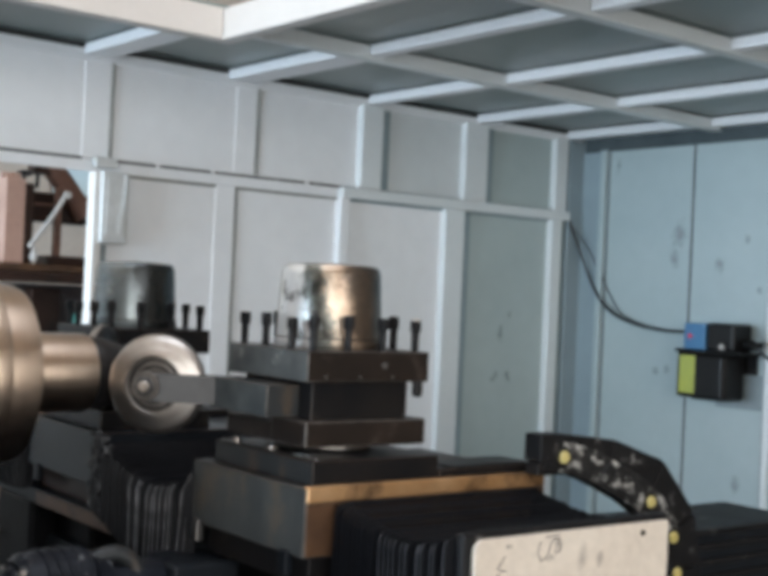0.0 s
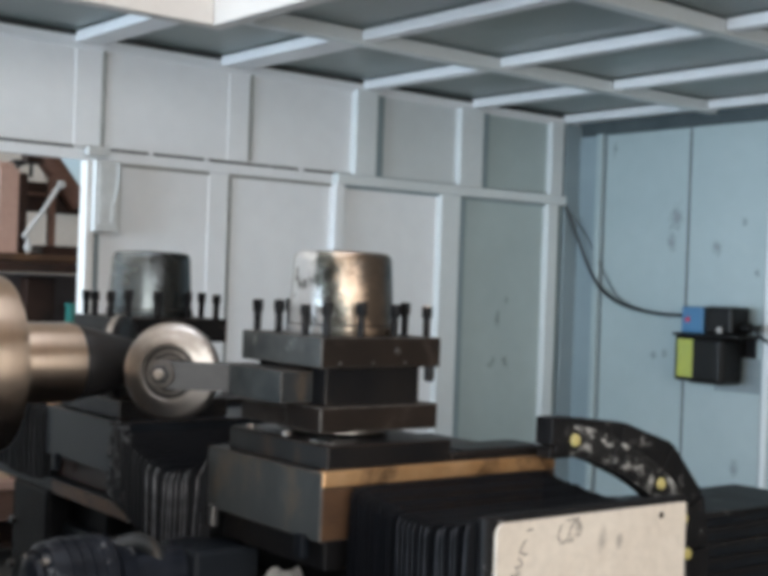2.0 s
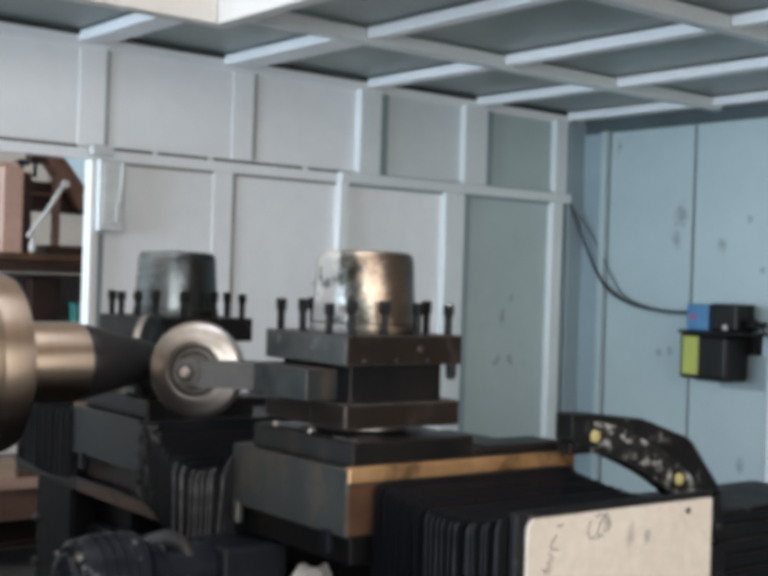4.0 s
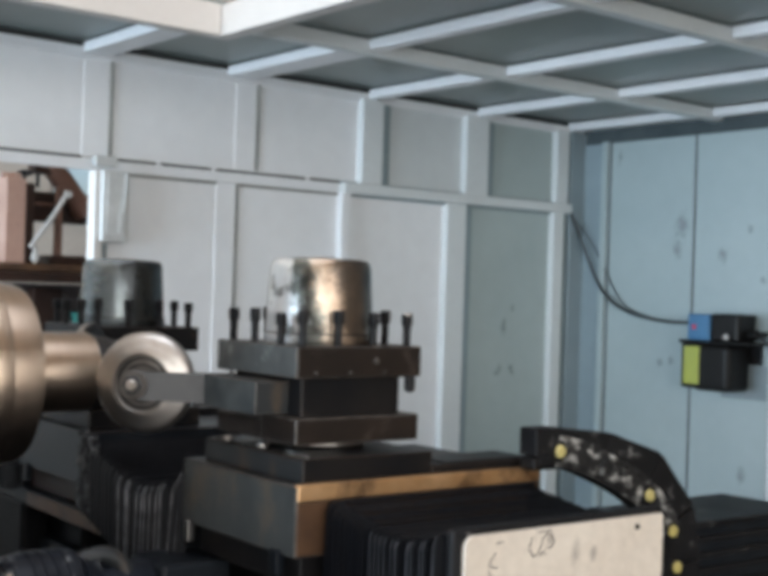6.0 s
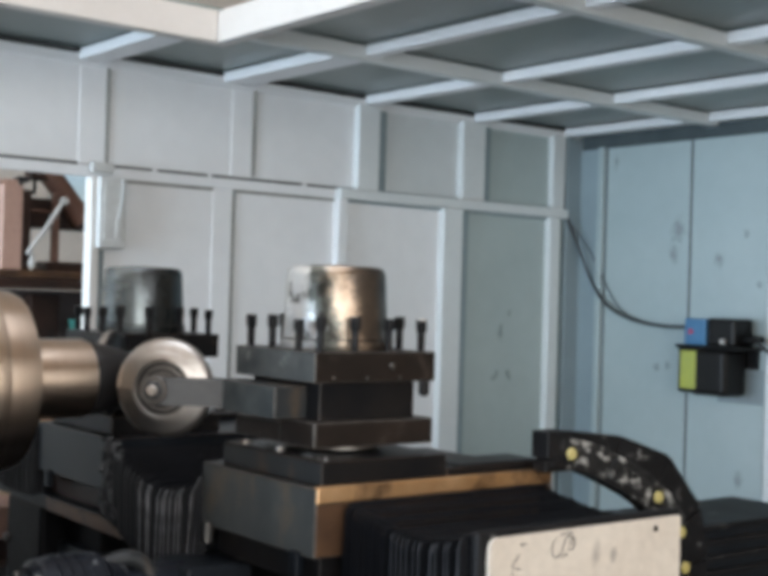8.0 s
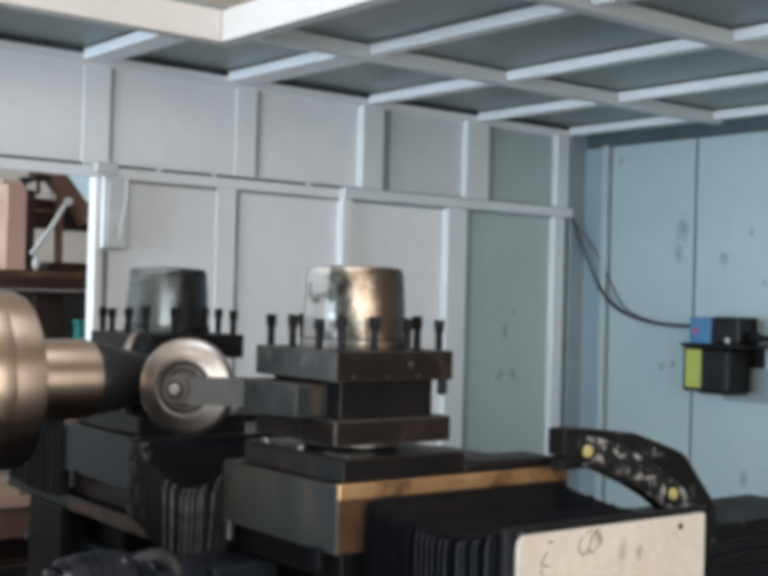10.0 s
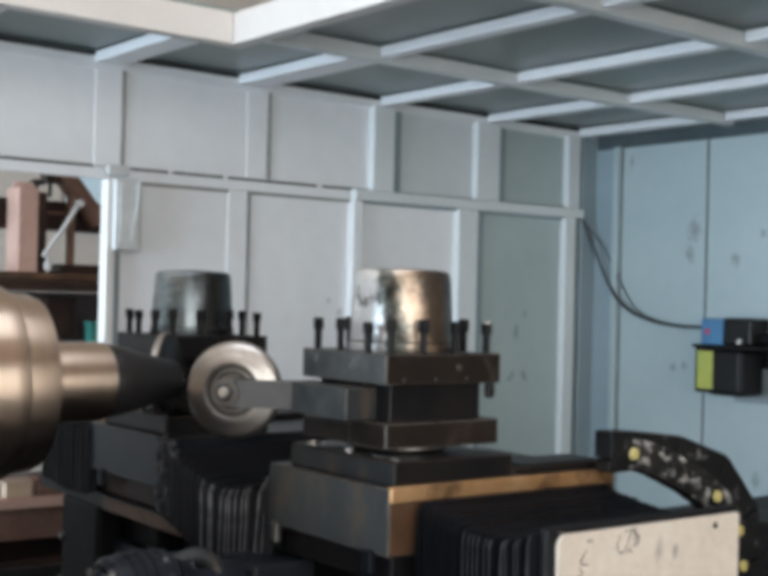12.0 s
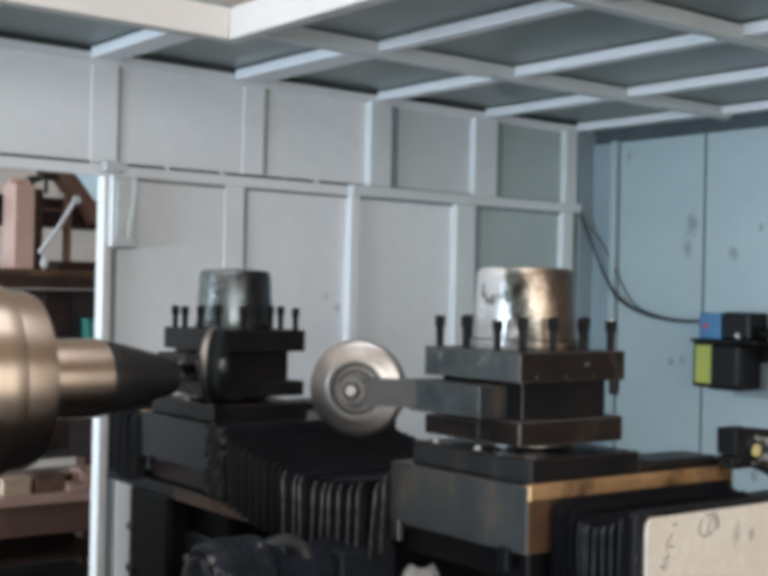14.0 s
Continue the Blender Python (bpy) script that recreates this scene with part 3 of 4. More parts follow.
def headstock():
    hs = thing("headstock", "dark cast iron headstock of the spinning lathe", "headstock", m=pose(0.2, AY, 0.0))
    # Out of view: housing widened and cabinet added to block low window light.
    part("housing", boxed(-0.6, 0.42, AY - 0.42, AY + 0.72, 1.021, 1.55, bevel=0.03, seg=3), CAST, hs)
    part("shade_cabinet", boxed(-0.6, 0.40, 1.45, 3.25, 0.0, 1.02, bevel=0.02), SHADE_IRON, hs)
    part("bearing_cover", spun([(0.41, 0), (0.41, 0.2), (0.44, 0.2), (0.45, 0.19), (0.45, 0)], pose(0, AY, AZ)), BLACK_STEEL, hs, smooth=True)
    return hs


headstock()


def spindle():
    sp = thing("spindle_chuck", "bright turned steel chuck with a short collar and dark tapered mandrel", "chuck", m=pose(0.46, AY, AZ))
    part("chuck_body", spun([(0.452, 0), (0.452, 0.150), (0.47, 0.163), (0.70, 0.164), (0.718, 0.1632), (0.726, 0.159), (0.728, 0.153), (0.768, 0.150), (0.780, 0.145), (0.784, 0.137), (0.784, 0)], pose(0, AY, AZ), 96), BRIGHT, sp, "bright turned steel drum", True)
    part("collar", spun([(0.78, 0), (0.78, 0.0695), (0.906, 0.0695), (0.914, 0.066), (0.914, 0)], pose(0, AY, AZ), 96), BRIGHT, sp, "polished steel collar", True)
    part("mandrel", spun([(0.913, 0), (0.913, 0.0645), (0.918, 0.066), (0.95, 0.060), (1.05, 0.034), (1.058, 0.030), (1.060, 0.022), (1.060, 0)], pose(0, AY, AZ), 96), MANDREL, sp, "black tapered mandrel", True)
    part("centre_bolt", spun([(1.059, 0), (1.059, 0.010), (1.07, 0.010), (1.07, 0)], pose(0, AY, AZ), 6), ROLLER, sp)
    return sp


SPINDLE = spindle()


def hexbolt(x, y, z, h, r=0.0080):
    bm = bmesh.new()
    turned(bm, [(0, 0), (0, r * 0.82), (h * 0.62, r * 0.82), (h * 0.62, r * 1.05), (h * 0.66, r * 1.15), (h * 0.97, r * 1.15), (h, r * 0.95), (h, 0)], upright(x, y, z), 10)
    return bm


def tool_post(s, cap_mat, cap_label, label):
    """A four-way tool post. s: 1 for the near one, -1 for its mirror image across the spindle."""
    cx, cy = 1.182, AY - s * 0.366
    Y = lambda d: cy + s * d
    tp = thing("tool_post", label, "tool post", "tool posts of the lathe", m=pose(cx, cy, 1.10))
    part("swivel_ring", spun([(0, 0), (0, 0.078), (0.004, 0.082), (0.012, 0.082), (0.0125, 0)], upright(cx, cy, 1.10), 64), ROLLER if s > 0 else BLACK_STEEL, tp, "bright steel swivel ring" if s > 0 else "dark swivel ring", True)
    bm = bmesh.new()
    box(bm, cx - 0.118, cx + 0.118, *sorted((Y(-0.120), Y(-0.02))), 1.1125, 1.154, bevel=0.003)
    box(bm, cx - 0.116, cx + 0.118, *sorted((Y(-0.0205), Y(0.122))), 1.1125, 1.146, bevel=0.003)
    steel = POST_STEEL if s > 0 else BLACK_STEEL
    part("base_plate", bm, steel, tp, edge=WEAR if s > 0 else None)
    part("block", boxed(cx - 0.098, cx + 0.090, *sorted((Y(-0.103), Y(0.095))), 1.146, 1.2142, bevel=0.002), BLACK_STEEL, tp, edge=POST_STEEL)
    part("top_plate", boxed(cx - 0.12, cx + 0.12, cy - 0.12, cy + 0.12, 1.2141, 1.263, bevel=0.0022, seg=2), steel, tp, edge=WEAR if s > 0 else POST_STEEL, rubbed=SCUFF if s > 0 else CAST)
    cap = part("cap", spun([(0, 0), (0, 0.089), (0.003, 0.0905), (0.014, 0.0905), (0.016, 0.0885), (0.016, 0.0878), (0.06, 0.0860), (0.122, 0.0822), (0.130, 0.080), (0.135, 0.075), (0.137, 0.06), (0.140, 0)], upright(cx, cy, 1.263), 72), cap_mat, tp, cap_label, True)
    part("cap_band", spun([(0.0141, 0.06), (0.0141, 0.0895), (0.0175, 0.0898), (0.0178, 0.06)], upright(cx, cy, 1.263), 72), POST_STEEL, cap, "", True)
    rng = random.Random(5 + s)
    for k, (dx, dy) in enumerate(((-0.100, -0.103), (-0.034, -0.104), (0.034, -0.104), (0.102, -0.103), (-0.104, -0.048), (-0.104, 0.030), (-0.100, 0.104), (-0.034, 0.104), (0.034, 0.104), (0.102, 0.104), (0.105, 0.035), (0.105, -0.040))):
        h = 0.054 + rng.uniform(-0.004, 0.004)
        part("clamp_bolt", hexbolt(cx + dx, Y(dy), 1.262, h), BLACK_STEEL, tp, smooth=True)
        if k == 3 and s > 0:
            part("bright_tip", spun([(-0.006, 0), (-0.006, 0.0088), (0.001, 0.0086), (0.002, 0.007), (0.002, 0)], upright(cx + dx, Y(dy), 1.262 + h), 12), ROLLER, tp, "bright worn bolt tip", True)
    part("bolt_tip", spun([(0, 0), (0, 0.005), (0.004, 0.0090), (0.026, 0.0090), (0.026, 0)], upright(cx + 0.107, Y(-0.108), 1.1885), 12), BLACK_STEEL, tp, smooth=True)
    for dx in (-0.085, -0.02, 0.045):
        part("oil_ball", spun([(0, 0.003), (0.002, 0.0024), (0.003, 0)], pose(cx + dx, Y(-0.1205), 1.222) @ pose(0, 0, 0, 0, 0, -90 * s), 8), BEARING, tp, smooth=True)
    part("scale_screw", spun([(0, 0.006), (0.002, 0.005), (0.003, 0)], pose(cx + 0.03, Y(-0.12), 1.240) @ pose(0, 0, 0, 0, 0, -90 * s), 10), BEARING, tp, smooth=True)
    return tp


def roller_tool(s, dx):
    cx, cy = 1.182, AY - s * 0.366
    Y = lambda y: AY + s * (y - AY)
    rt = thing("roller_tool", "steel forming roller on a dark square tool shank", "roller tool", "forming rollers", m=pose(1.048, Y(1.74), 1.158))
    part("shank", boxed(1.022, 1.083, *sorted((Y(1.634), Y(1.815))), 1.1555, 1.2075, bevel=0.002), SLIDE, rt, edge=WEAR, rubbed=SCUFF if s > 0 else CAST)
    # the tapered tongue from the shank to the roller's pin
    a, b = Vector((1.05, Y(1.795), 1.183)), Vector((0.9270 + dx, Y(1.841), 1.187))
    b += (b - a).normalized() * 0.019
    n = Vector((b.y - a.y, a.x - b.x, 0)).normalized() * 0.011
    bm = bmesh.new()
    lo, hi = [], []
    reach = (b - a).length
    for d in [0, 0.03, 0.06, 0.09, 0.11] + [reach - 0.022 * (1 - math.sin(radians(q))) for q in (5, 25, 45, 65, 80)]:
        c = a + (b - a) * (d / reach)
        left = max(0.0, d - (reach - 0.022)) / 0.022
        h = (0.0245 - 0.0025 * d / reach) * math.sqrt(max(0.02, 1 - left * left))
        for side, row in ((-1, lo), (1, hi)):
            row.append((bm.verts.new(c + side * n + Vector((0, 0, h))), bm.verts.new(c + side * n - Vector((0, 0, h)))))
    for row in (lo, hi):
        for p, q in zip(row, row[1:]):
            bm.faces.new((p[0], q[0], q[1], p[1]))
    for j in (0, 1):
        for k in range(9):
            bm.faces.new((lo[k][j], lo[k + 1][j], hi[k + 1][j], hi[k][j]))
    bm.faces.new((lo[0][0], lo[0][1], hi[0][1], hi[0][0]))
    bm.faces.new((lo[9][0], lo[9][1], hi[9][1], hi[9][0]))
    part("tongue", bm, TONGUE if s > 0 else CAST, rt)
    m = pose(0.955 + dx, Y(1.872), 1.189, 0, 0, 45 * s)
    # The rear roller gets a dark steel for the shade it stands in.
    disc = part("roller", spun([(-0.006, 0.02), (-0.006, 0.0465), (-0.0150, 0.0468), (-0.0160, 0.0480), (-0.0158, 0.0495), (-0.0118, 0.0620), (-0.0112, 0.0628), (-0.0110, 0.0635), (-0.0062, 0.0750), (-0.0050, 0.0768), (-0.0025, 0.0790), (0.001, 0.0818), (0.004, 0.083), (0.010, 0.083), (0.018, 0.078), (0.024, 0.066), (0.024, 0.0)], m, 96), ROLLER if s > 0 else MANDREL, rt, "bright ground steel roller" if s > 0 else "rear steel roller with shade in its dark colour", True)
    part("bearing_seal", spun([(-0.010, 0.0), (-0.010, 0.040), (-0.009, 0.0463), (-0.006, 0.0463)], m, 64), BEARING, disc, "dull bearing face", True)
    for r in (0.0405, 0.030):
        part("bearing_groove", spun([(-0.0095, r - 0.0022), (-0.0108, r - 0.002), (-0.0108, r + 0.002), (-0.0095, r + 0.0022)], m, 64), MANDREL, disc, "", True)
    # The highlight on the rear roller's edge, built as a bright band.
    if s < 0:
        part("roller_rim", spun([(0.000, 0.07), (0.000, 0.0826), (0.002, 0.0836), (0.010, 0.0836), (0.012, 0.0820), (0.012, 0.07)], m, 96), ROLLER, disc, "rim brightened for its highlight", True)
    part("pin", spun([(-0.069, 0.0), (-0.069, 0.007), (-0.067, 0.009), (-0.036, 0.010), (-0.013, 0.016), (0.03, 0.016), (0.03, 0)], m, 24), ROLLER, rt, "worn bright roller pin", True)
    part("washer", spun([(-0.058, 0.009), (-0.058, 0.0225), (-0.0565, 0.0238), (-0.054, 0.0238), (-0.054, 0.009)], m, 32), BEARING, rt, "", True)
    part("pin_nut", spun([(-0.064, 0.009), (-0.064, 0.0140), (-0.0625, 0.0165), (-0.0581, 0.0165), (-0.0581, 0.009)], m, 6), CAST if s < 0 else TONGUE, rt)
    return rt


def cross_slide(s, label):
    Y = lambda y: AY + s * (y - AY)
    cs = thing("cross_slide", label, "cross slide", "cross slides of the lathe", m=pose(1.28, Y(1.70), 0.955))
    y0, y1 = (1.535 if s > 0 else 1.515, 1.880)
    part("slide_block", boxed(1.036, 1.53, *sorted((Y(y0), Y(y1))), 0.955, 1.0605, bevel=0.0025), SLIDE if s > 0 else CAST, cs, edge=WEAR if s > 0 else POST_STEEL, rubbed=MOTTLE if s > 0 else REAR)
    part("worn_face", boxed(1.0385, 1.528, *sorted((Y(y0 - 0.0025), Y(y0 + 0.004))), 0.958, 1.0355, bevel=0.001), WORN, cs, "brown worn iron face")
    part("wear_strip", boxed(1.038, 1.528, *sorted((Y(y0 - 0.0035), Y(y0 + 0.010))), 1.0375, 1.0625, bevel=0.0025), GOLD, cs, "rubbed bronze-coloured wear strip")
    part("slide_plate", boxed(1.054, 1.30, *sorted((Y(1.546), Y(1.842))), 1.0605, 1.0985, bevel=0.003), BLACK_STEEL, cs, edge=POST_STEEL, rubbed=SLIDE if s > 0 else CAST)
    part("slide_tail", boxed(1.301, 1.53, *sorted((Y(1.546), Y(1.65))), 1.0605, 1.0755, bevel=0.003), BLACK_STEEL, cs, edge=POST_STEEL)
    part("tail_pad", boxed(1.33, 1.50, *sorted((Y(1.549), Y(1.60))), 1.0750, 1.0785, bevel=0.0015), BLACK_STEEL, cs)
    rng = random.Random(9)
    for x, y in ((1.072, 1.69), (1.072, 1.80)):
        part("cap_screw", spun([(0, 0), (0, 0.009), (0.006, 0.009), (0.007, 0.007), (0.007, 0)], upright(x, Y(y), 1.0983), 14), ROLLER, cs, smooth=True)
    for y in (1.57, 1.845):
        part("lug", boxed(1.028, 1.042, *sorted((Y(y), Y(y + 0.022))), 0.925, 0.962, bevel=0.003), BEARING if y > 1.8 and s > 0 else CAST, cs)
    bm = bmesh.new()
    for k in range(45):
        x, y = rng.uniform(1.056, 1.075), rng.uniform(1.55, 1.83)
        a, r = rng.uniform(0, 6.28), rng.uniform(0.0015, 0.005)
        c = Vector((x, Y(y), 1.0995))
        d = Vector((math.cos(a), math.sin(a), 0)) * r
        q = Vector((-math.sin(a), math.cos(a), 0)) * r * 0.4
        v = [bm.verts.new(p) for p in (c - d, c + q + Vector((0, 0, r * 0.8)), c + d, c - q)]
        for f in ((0, 1, 2), (0, 2, 3), (0, 3, 1), (1, 3, 2)):
            bm.faces.new([v[i] for i in f])
    tagged(part("swarf", bm, SWARF, cs, "bright metal swarf"), kind="stuff")
    if s < 0:   # caked grease and chips on the slide's inner corner
        bm = bmesh.new()
        for k in range(300):
            c = Vector((rng.uniform(1.026, 1.040), Y(1.945 - 0.085 * rng.random() ** 0.6), rng.uniform(0.915, 1.06)))
            r = rng.uniform(0.0015, 0.0055)
            bmesh.ops.create_icosphere(bm, subdivisions=1, radius=1, matrix=Matrix.Translation(c) @ Matrix.Diagonal((r, r * rng.uniform(0.6, 1.2), r * rng.uniform(0.8, 2.0), 1)))
        tagged(part("grease", bm, GREASE, cs, "caked dark grease with bright chips"), kind="stuff")
    part("dovetail", boxed(1.06, 1.50, *sorted((Y(y0 + 0.02), Y(y1 - 0.02))), 0.905, 0.956, bevel=0.004), BLACK_STEEL if s > 0 else RUST_DARK, cs)
    return cs


for s, cap_mat, words in ((1, CHROME, ("scuffed, stained chrome cap with hall reflections in its colour", "blackened four-way tool post under a scuffed chrome cap", "dark cross slide with a rubbed bronze-coloured edge")),
                          (-1, CAP_DARK, ("glossy black cap", "blackened four-way tool post under a glossy black cap", "dark cast iron cross slide, oily and worn"))):
    w = "F" if s > 0 else "R"
    rides(tool_post(s, cap_mat, words[0], words[1]), w)
    rides(roller_tool(s, 0.0 if s > 0 else 0.075), w)
    rides(cross_slide(s, words[2]), w)


def saddle():
    sd = thing("saddle", "black oily lathe saddle that carries both cross slides", "saddle", m=pose(1.3, AY, 0.745))
    part("saddle_body", boxed(1.08, 1.95, 1.27, 2.76, 0.745, 0.80, bevel=0.01), CAST, sd)
    part("oil_tray", boxed(1.00, 1.159, 1.60, 2.05, 0.80, 0.835, bevel=0.004), SHADE_IRON, sd)
    part("guide", boxed(1.16, 1.42, 1.25, 2.93, 0.80, 0.906, bevel=0.006), SHADE_IRON, sd)
    part("rear_ledge", boxed(1.036, 1.50, 2.17, 2.93, 0.876, 0.9045, bevel=0.004), CAST, sd)
    part("ledge_edge", boxed(1.0325, 1.0365, 2.172, 2.56, 0.876, 0.903, bevel=0.001, seg=1), WORN, sd, "brown worn edge")
    part("rear_apron", boxed(1.10, 1.50, 2.42, 2.81, 0.43, 0.8755, bevel=0.008), SHADE_IRON, sd)
    part("bracket", boxed(1.04, 1.10, 2.60, 2.805, 0.45, 0.8755, bevel=0.01), SHADE_IRON, sd, "grease-caked bracket")
    for z in (0.58, 0.68, 0.78):
        part("bracket_bolt", spun([(0, 0), (0, 0.010), (-0.010, 0.010), (-0.012, 0.007), (-0.012, 0)], pose(1.04, 2.785, z), 6), BEARING, sd)
    part("rear_stop", boxed(1.04, 1.48, 2.908, 2.926, 0.9045, 1.07, bevel=0.006), RUBBER, sd, "black plate closing the rear bellows")
    return sd


rides(saddle(), "S")


def end_plate():
    bm = bmesh.new()
    x0, x1, z0, z1, r = 1.106, 1.494, 0.80, 1.033, 0.016
    pts = [(x0, z0), (x1, z0)]
    for c, a0 in (((x1 - 0.004, z1 - 0.004, 0.004), 0), ((x0 + r, z1 - r, r), 90)):
        pts += [(c[0] + c[2] * math.cos(radians(a0 + 15 * k)), c[1] + c[2] * math.sin(radians(a0 + 15 * k))) for k in range(7)]
    f = [bm.verts.new((x, 1.231, z)) for x, z in pts]
    b = [bm.verts.new((x, 1.237, z)) for x, z in pts]
    bm.faces.new(f)
    bm.faces.new(b[::-1])
    for k in range(len(f)):
        j = (k + 1) % len(f)
        bm.faces.new((f[k], b[k], b[j], f[j]))
    ep = thing("bellows_end_plate", "cream enamelled steel plate with dark scuffs, closing the bellows", "plate", m=pose(1.3, 1.234, 0.745))
    part("plate", bm, CREAM, ep)
    part("backing", boxed(1.09, 1.505, 1.238, 1.256, 0.745, 1.042, bevel=0.006), RUBBER, ep, "black rubber backing")
    for pts in ([(1.227, 1.022), (1.221, 1.008), (1.229, 0.996), (1.240, 1.003), (1.246, 1.018), (1.256, 1.025), (1.266, 1.016), (1.262, 1.005), (1.252, 1.006)],
                [(1.236, 1.027), (1.247, 1.028), (1.262, 1.029)], [(1.240, 0.994), (1.247, 1.001), (1.252, 0.996)],
                [(1.160, 1.008), (1.148, 0.992), (1.163, 0.987)], [(1.146, 0.985), (1.153, 0.975), (1.140, 0.971)], [(1.133, 0.963), (1.142, 0.958)], [(1.160, 1.020), (1.172, 1.021)]):
        bm = bmesh.new()
        tube(bm, spline([(x, 1.2312, z) for x, z in pts], 5), 0.0010, 5)
        part("pen_stroke", bm, POST_STEEL, ep, "dark scrawled stroke")
    for x in (1.437,):
        part("rivet", spun([(0, 0.005), (0.002, 0.004), (0.003, 0)], pose(x + 0.0, 1.231, 1.018, 0, 0, -90), 10), POST_STEEL, ep)
    return ep


rides(end_plate(), "S")


def fold_mesh(x0, x1, z0, z1, depth, r, c, top):
    """One pleat: a roof-shaped ring round the guide, highest at its middle."""
    bm = bmesh.new()
    rings = []
    for y, d in ((-depth / 2, r), (-depth * 0.16, 0.0), (depth * 0.16, 0.0), (depth / 2, r)):
        e = d * top   # how deep the pleat is cut on its upper side
        pts = [(x0 + d, z0), (x0 + d, z1 - e - c), (x0 + d + c * 0.3, z1 - e - c * 0.3), (x0 + d + c, z1 - e), (x1 - d - c, z1 - e), (x1 - d, z1 - e - c), (x1 - d, z0)]
        rings.append([bm.verts.new((x, y, z)) for x, z in pts])
    for a, b in zip(rings, rings[1:]):
        for k in range(len(a) - 1):
            bm.faces.new((a[k], a[k + 1], b[k + 1], b[k]))
    return bm


FOLDS = []   # pleat, its local place, and how far it follows the front and the rear slide


def bellows(name, label, y0, y1, n, box4, rate0, rate1, sag=0.0, crest=BELLOWS, c=0.02, top=1.0):
    x0, x1, z0, z1 = box4
    b = thing(name, label, "bellows", m=pose(1.3, (y0 + y1) / 2, 0.80))
    step = (y1 - y0) / n
    me = mesh_of("pleat", fold_mesh(x0 - 1.3, x1 - 1.3, z0 - 0.80, z1 - 0.80, step * 1.1, 0.017, c, top), BELLOWS)
    plain = me.copy()
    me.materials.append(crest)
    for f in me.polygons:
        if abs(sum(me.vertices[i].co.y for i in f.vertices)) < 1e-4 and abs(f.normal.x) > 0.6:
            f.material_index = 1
    rng = random.Random(n)
    for k in range(n):
        t = (k + 0.5) / n
        ob = new("pleat", me if t < 0.5 else plain)
        ob.parent = b
        dip = sag * math.sin(math.pi * t ** 0.62)
        place = Vector((-sag * 0.35 * math.sin(math.pi * t ** 0.62) + rng.uniform(-0.002, 0.002), y0 + (y1 - y0) * t - (y0 + y1) / 2, -dip))
        lean = rng.uniform(-2.5, 2.5) + (0.35 - t) * 14 * (sag > 0.045)
        FOLDS.append((ob, place, (rate0[0] * (1 - t) + rate1[0] * t, rate0[1] * (1 - t) + rate1[1] * t), lean))
    return rides(b, "S")


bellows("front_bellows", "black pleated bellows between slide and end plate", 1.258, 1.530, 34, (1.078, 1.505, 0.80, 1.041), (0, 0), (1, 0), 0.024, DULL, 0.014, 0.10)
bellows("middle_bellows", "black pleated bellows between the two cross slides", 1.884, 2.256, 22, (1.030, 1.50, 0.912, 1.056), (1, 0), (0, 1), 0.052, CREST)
bellows("rear_bellows", "black pleated bellows behind the rear cross slide", 2.612, 2.905, 26, (1.03, 1.49, 0.905, 1.065), (0, 1), (0, 0), 0.012, RUBBER)


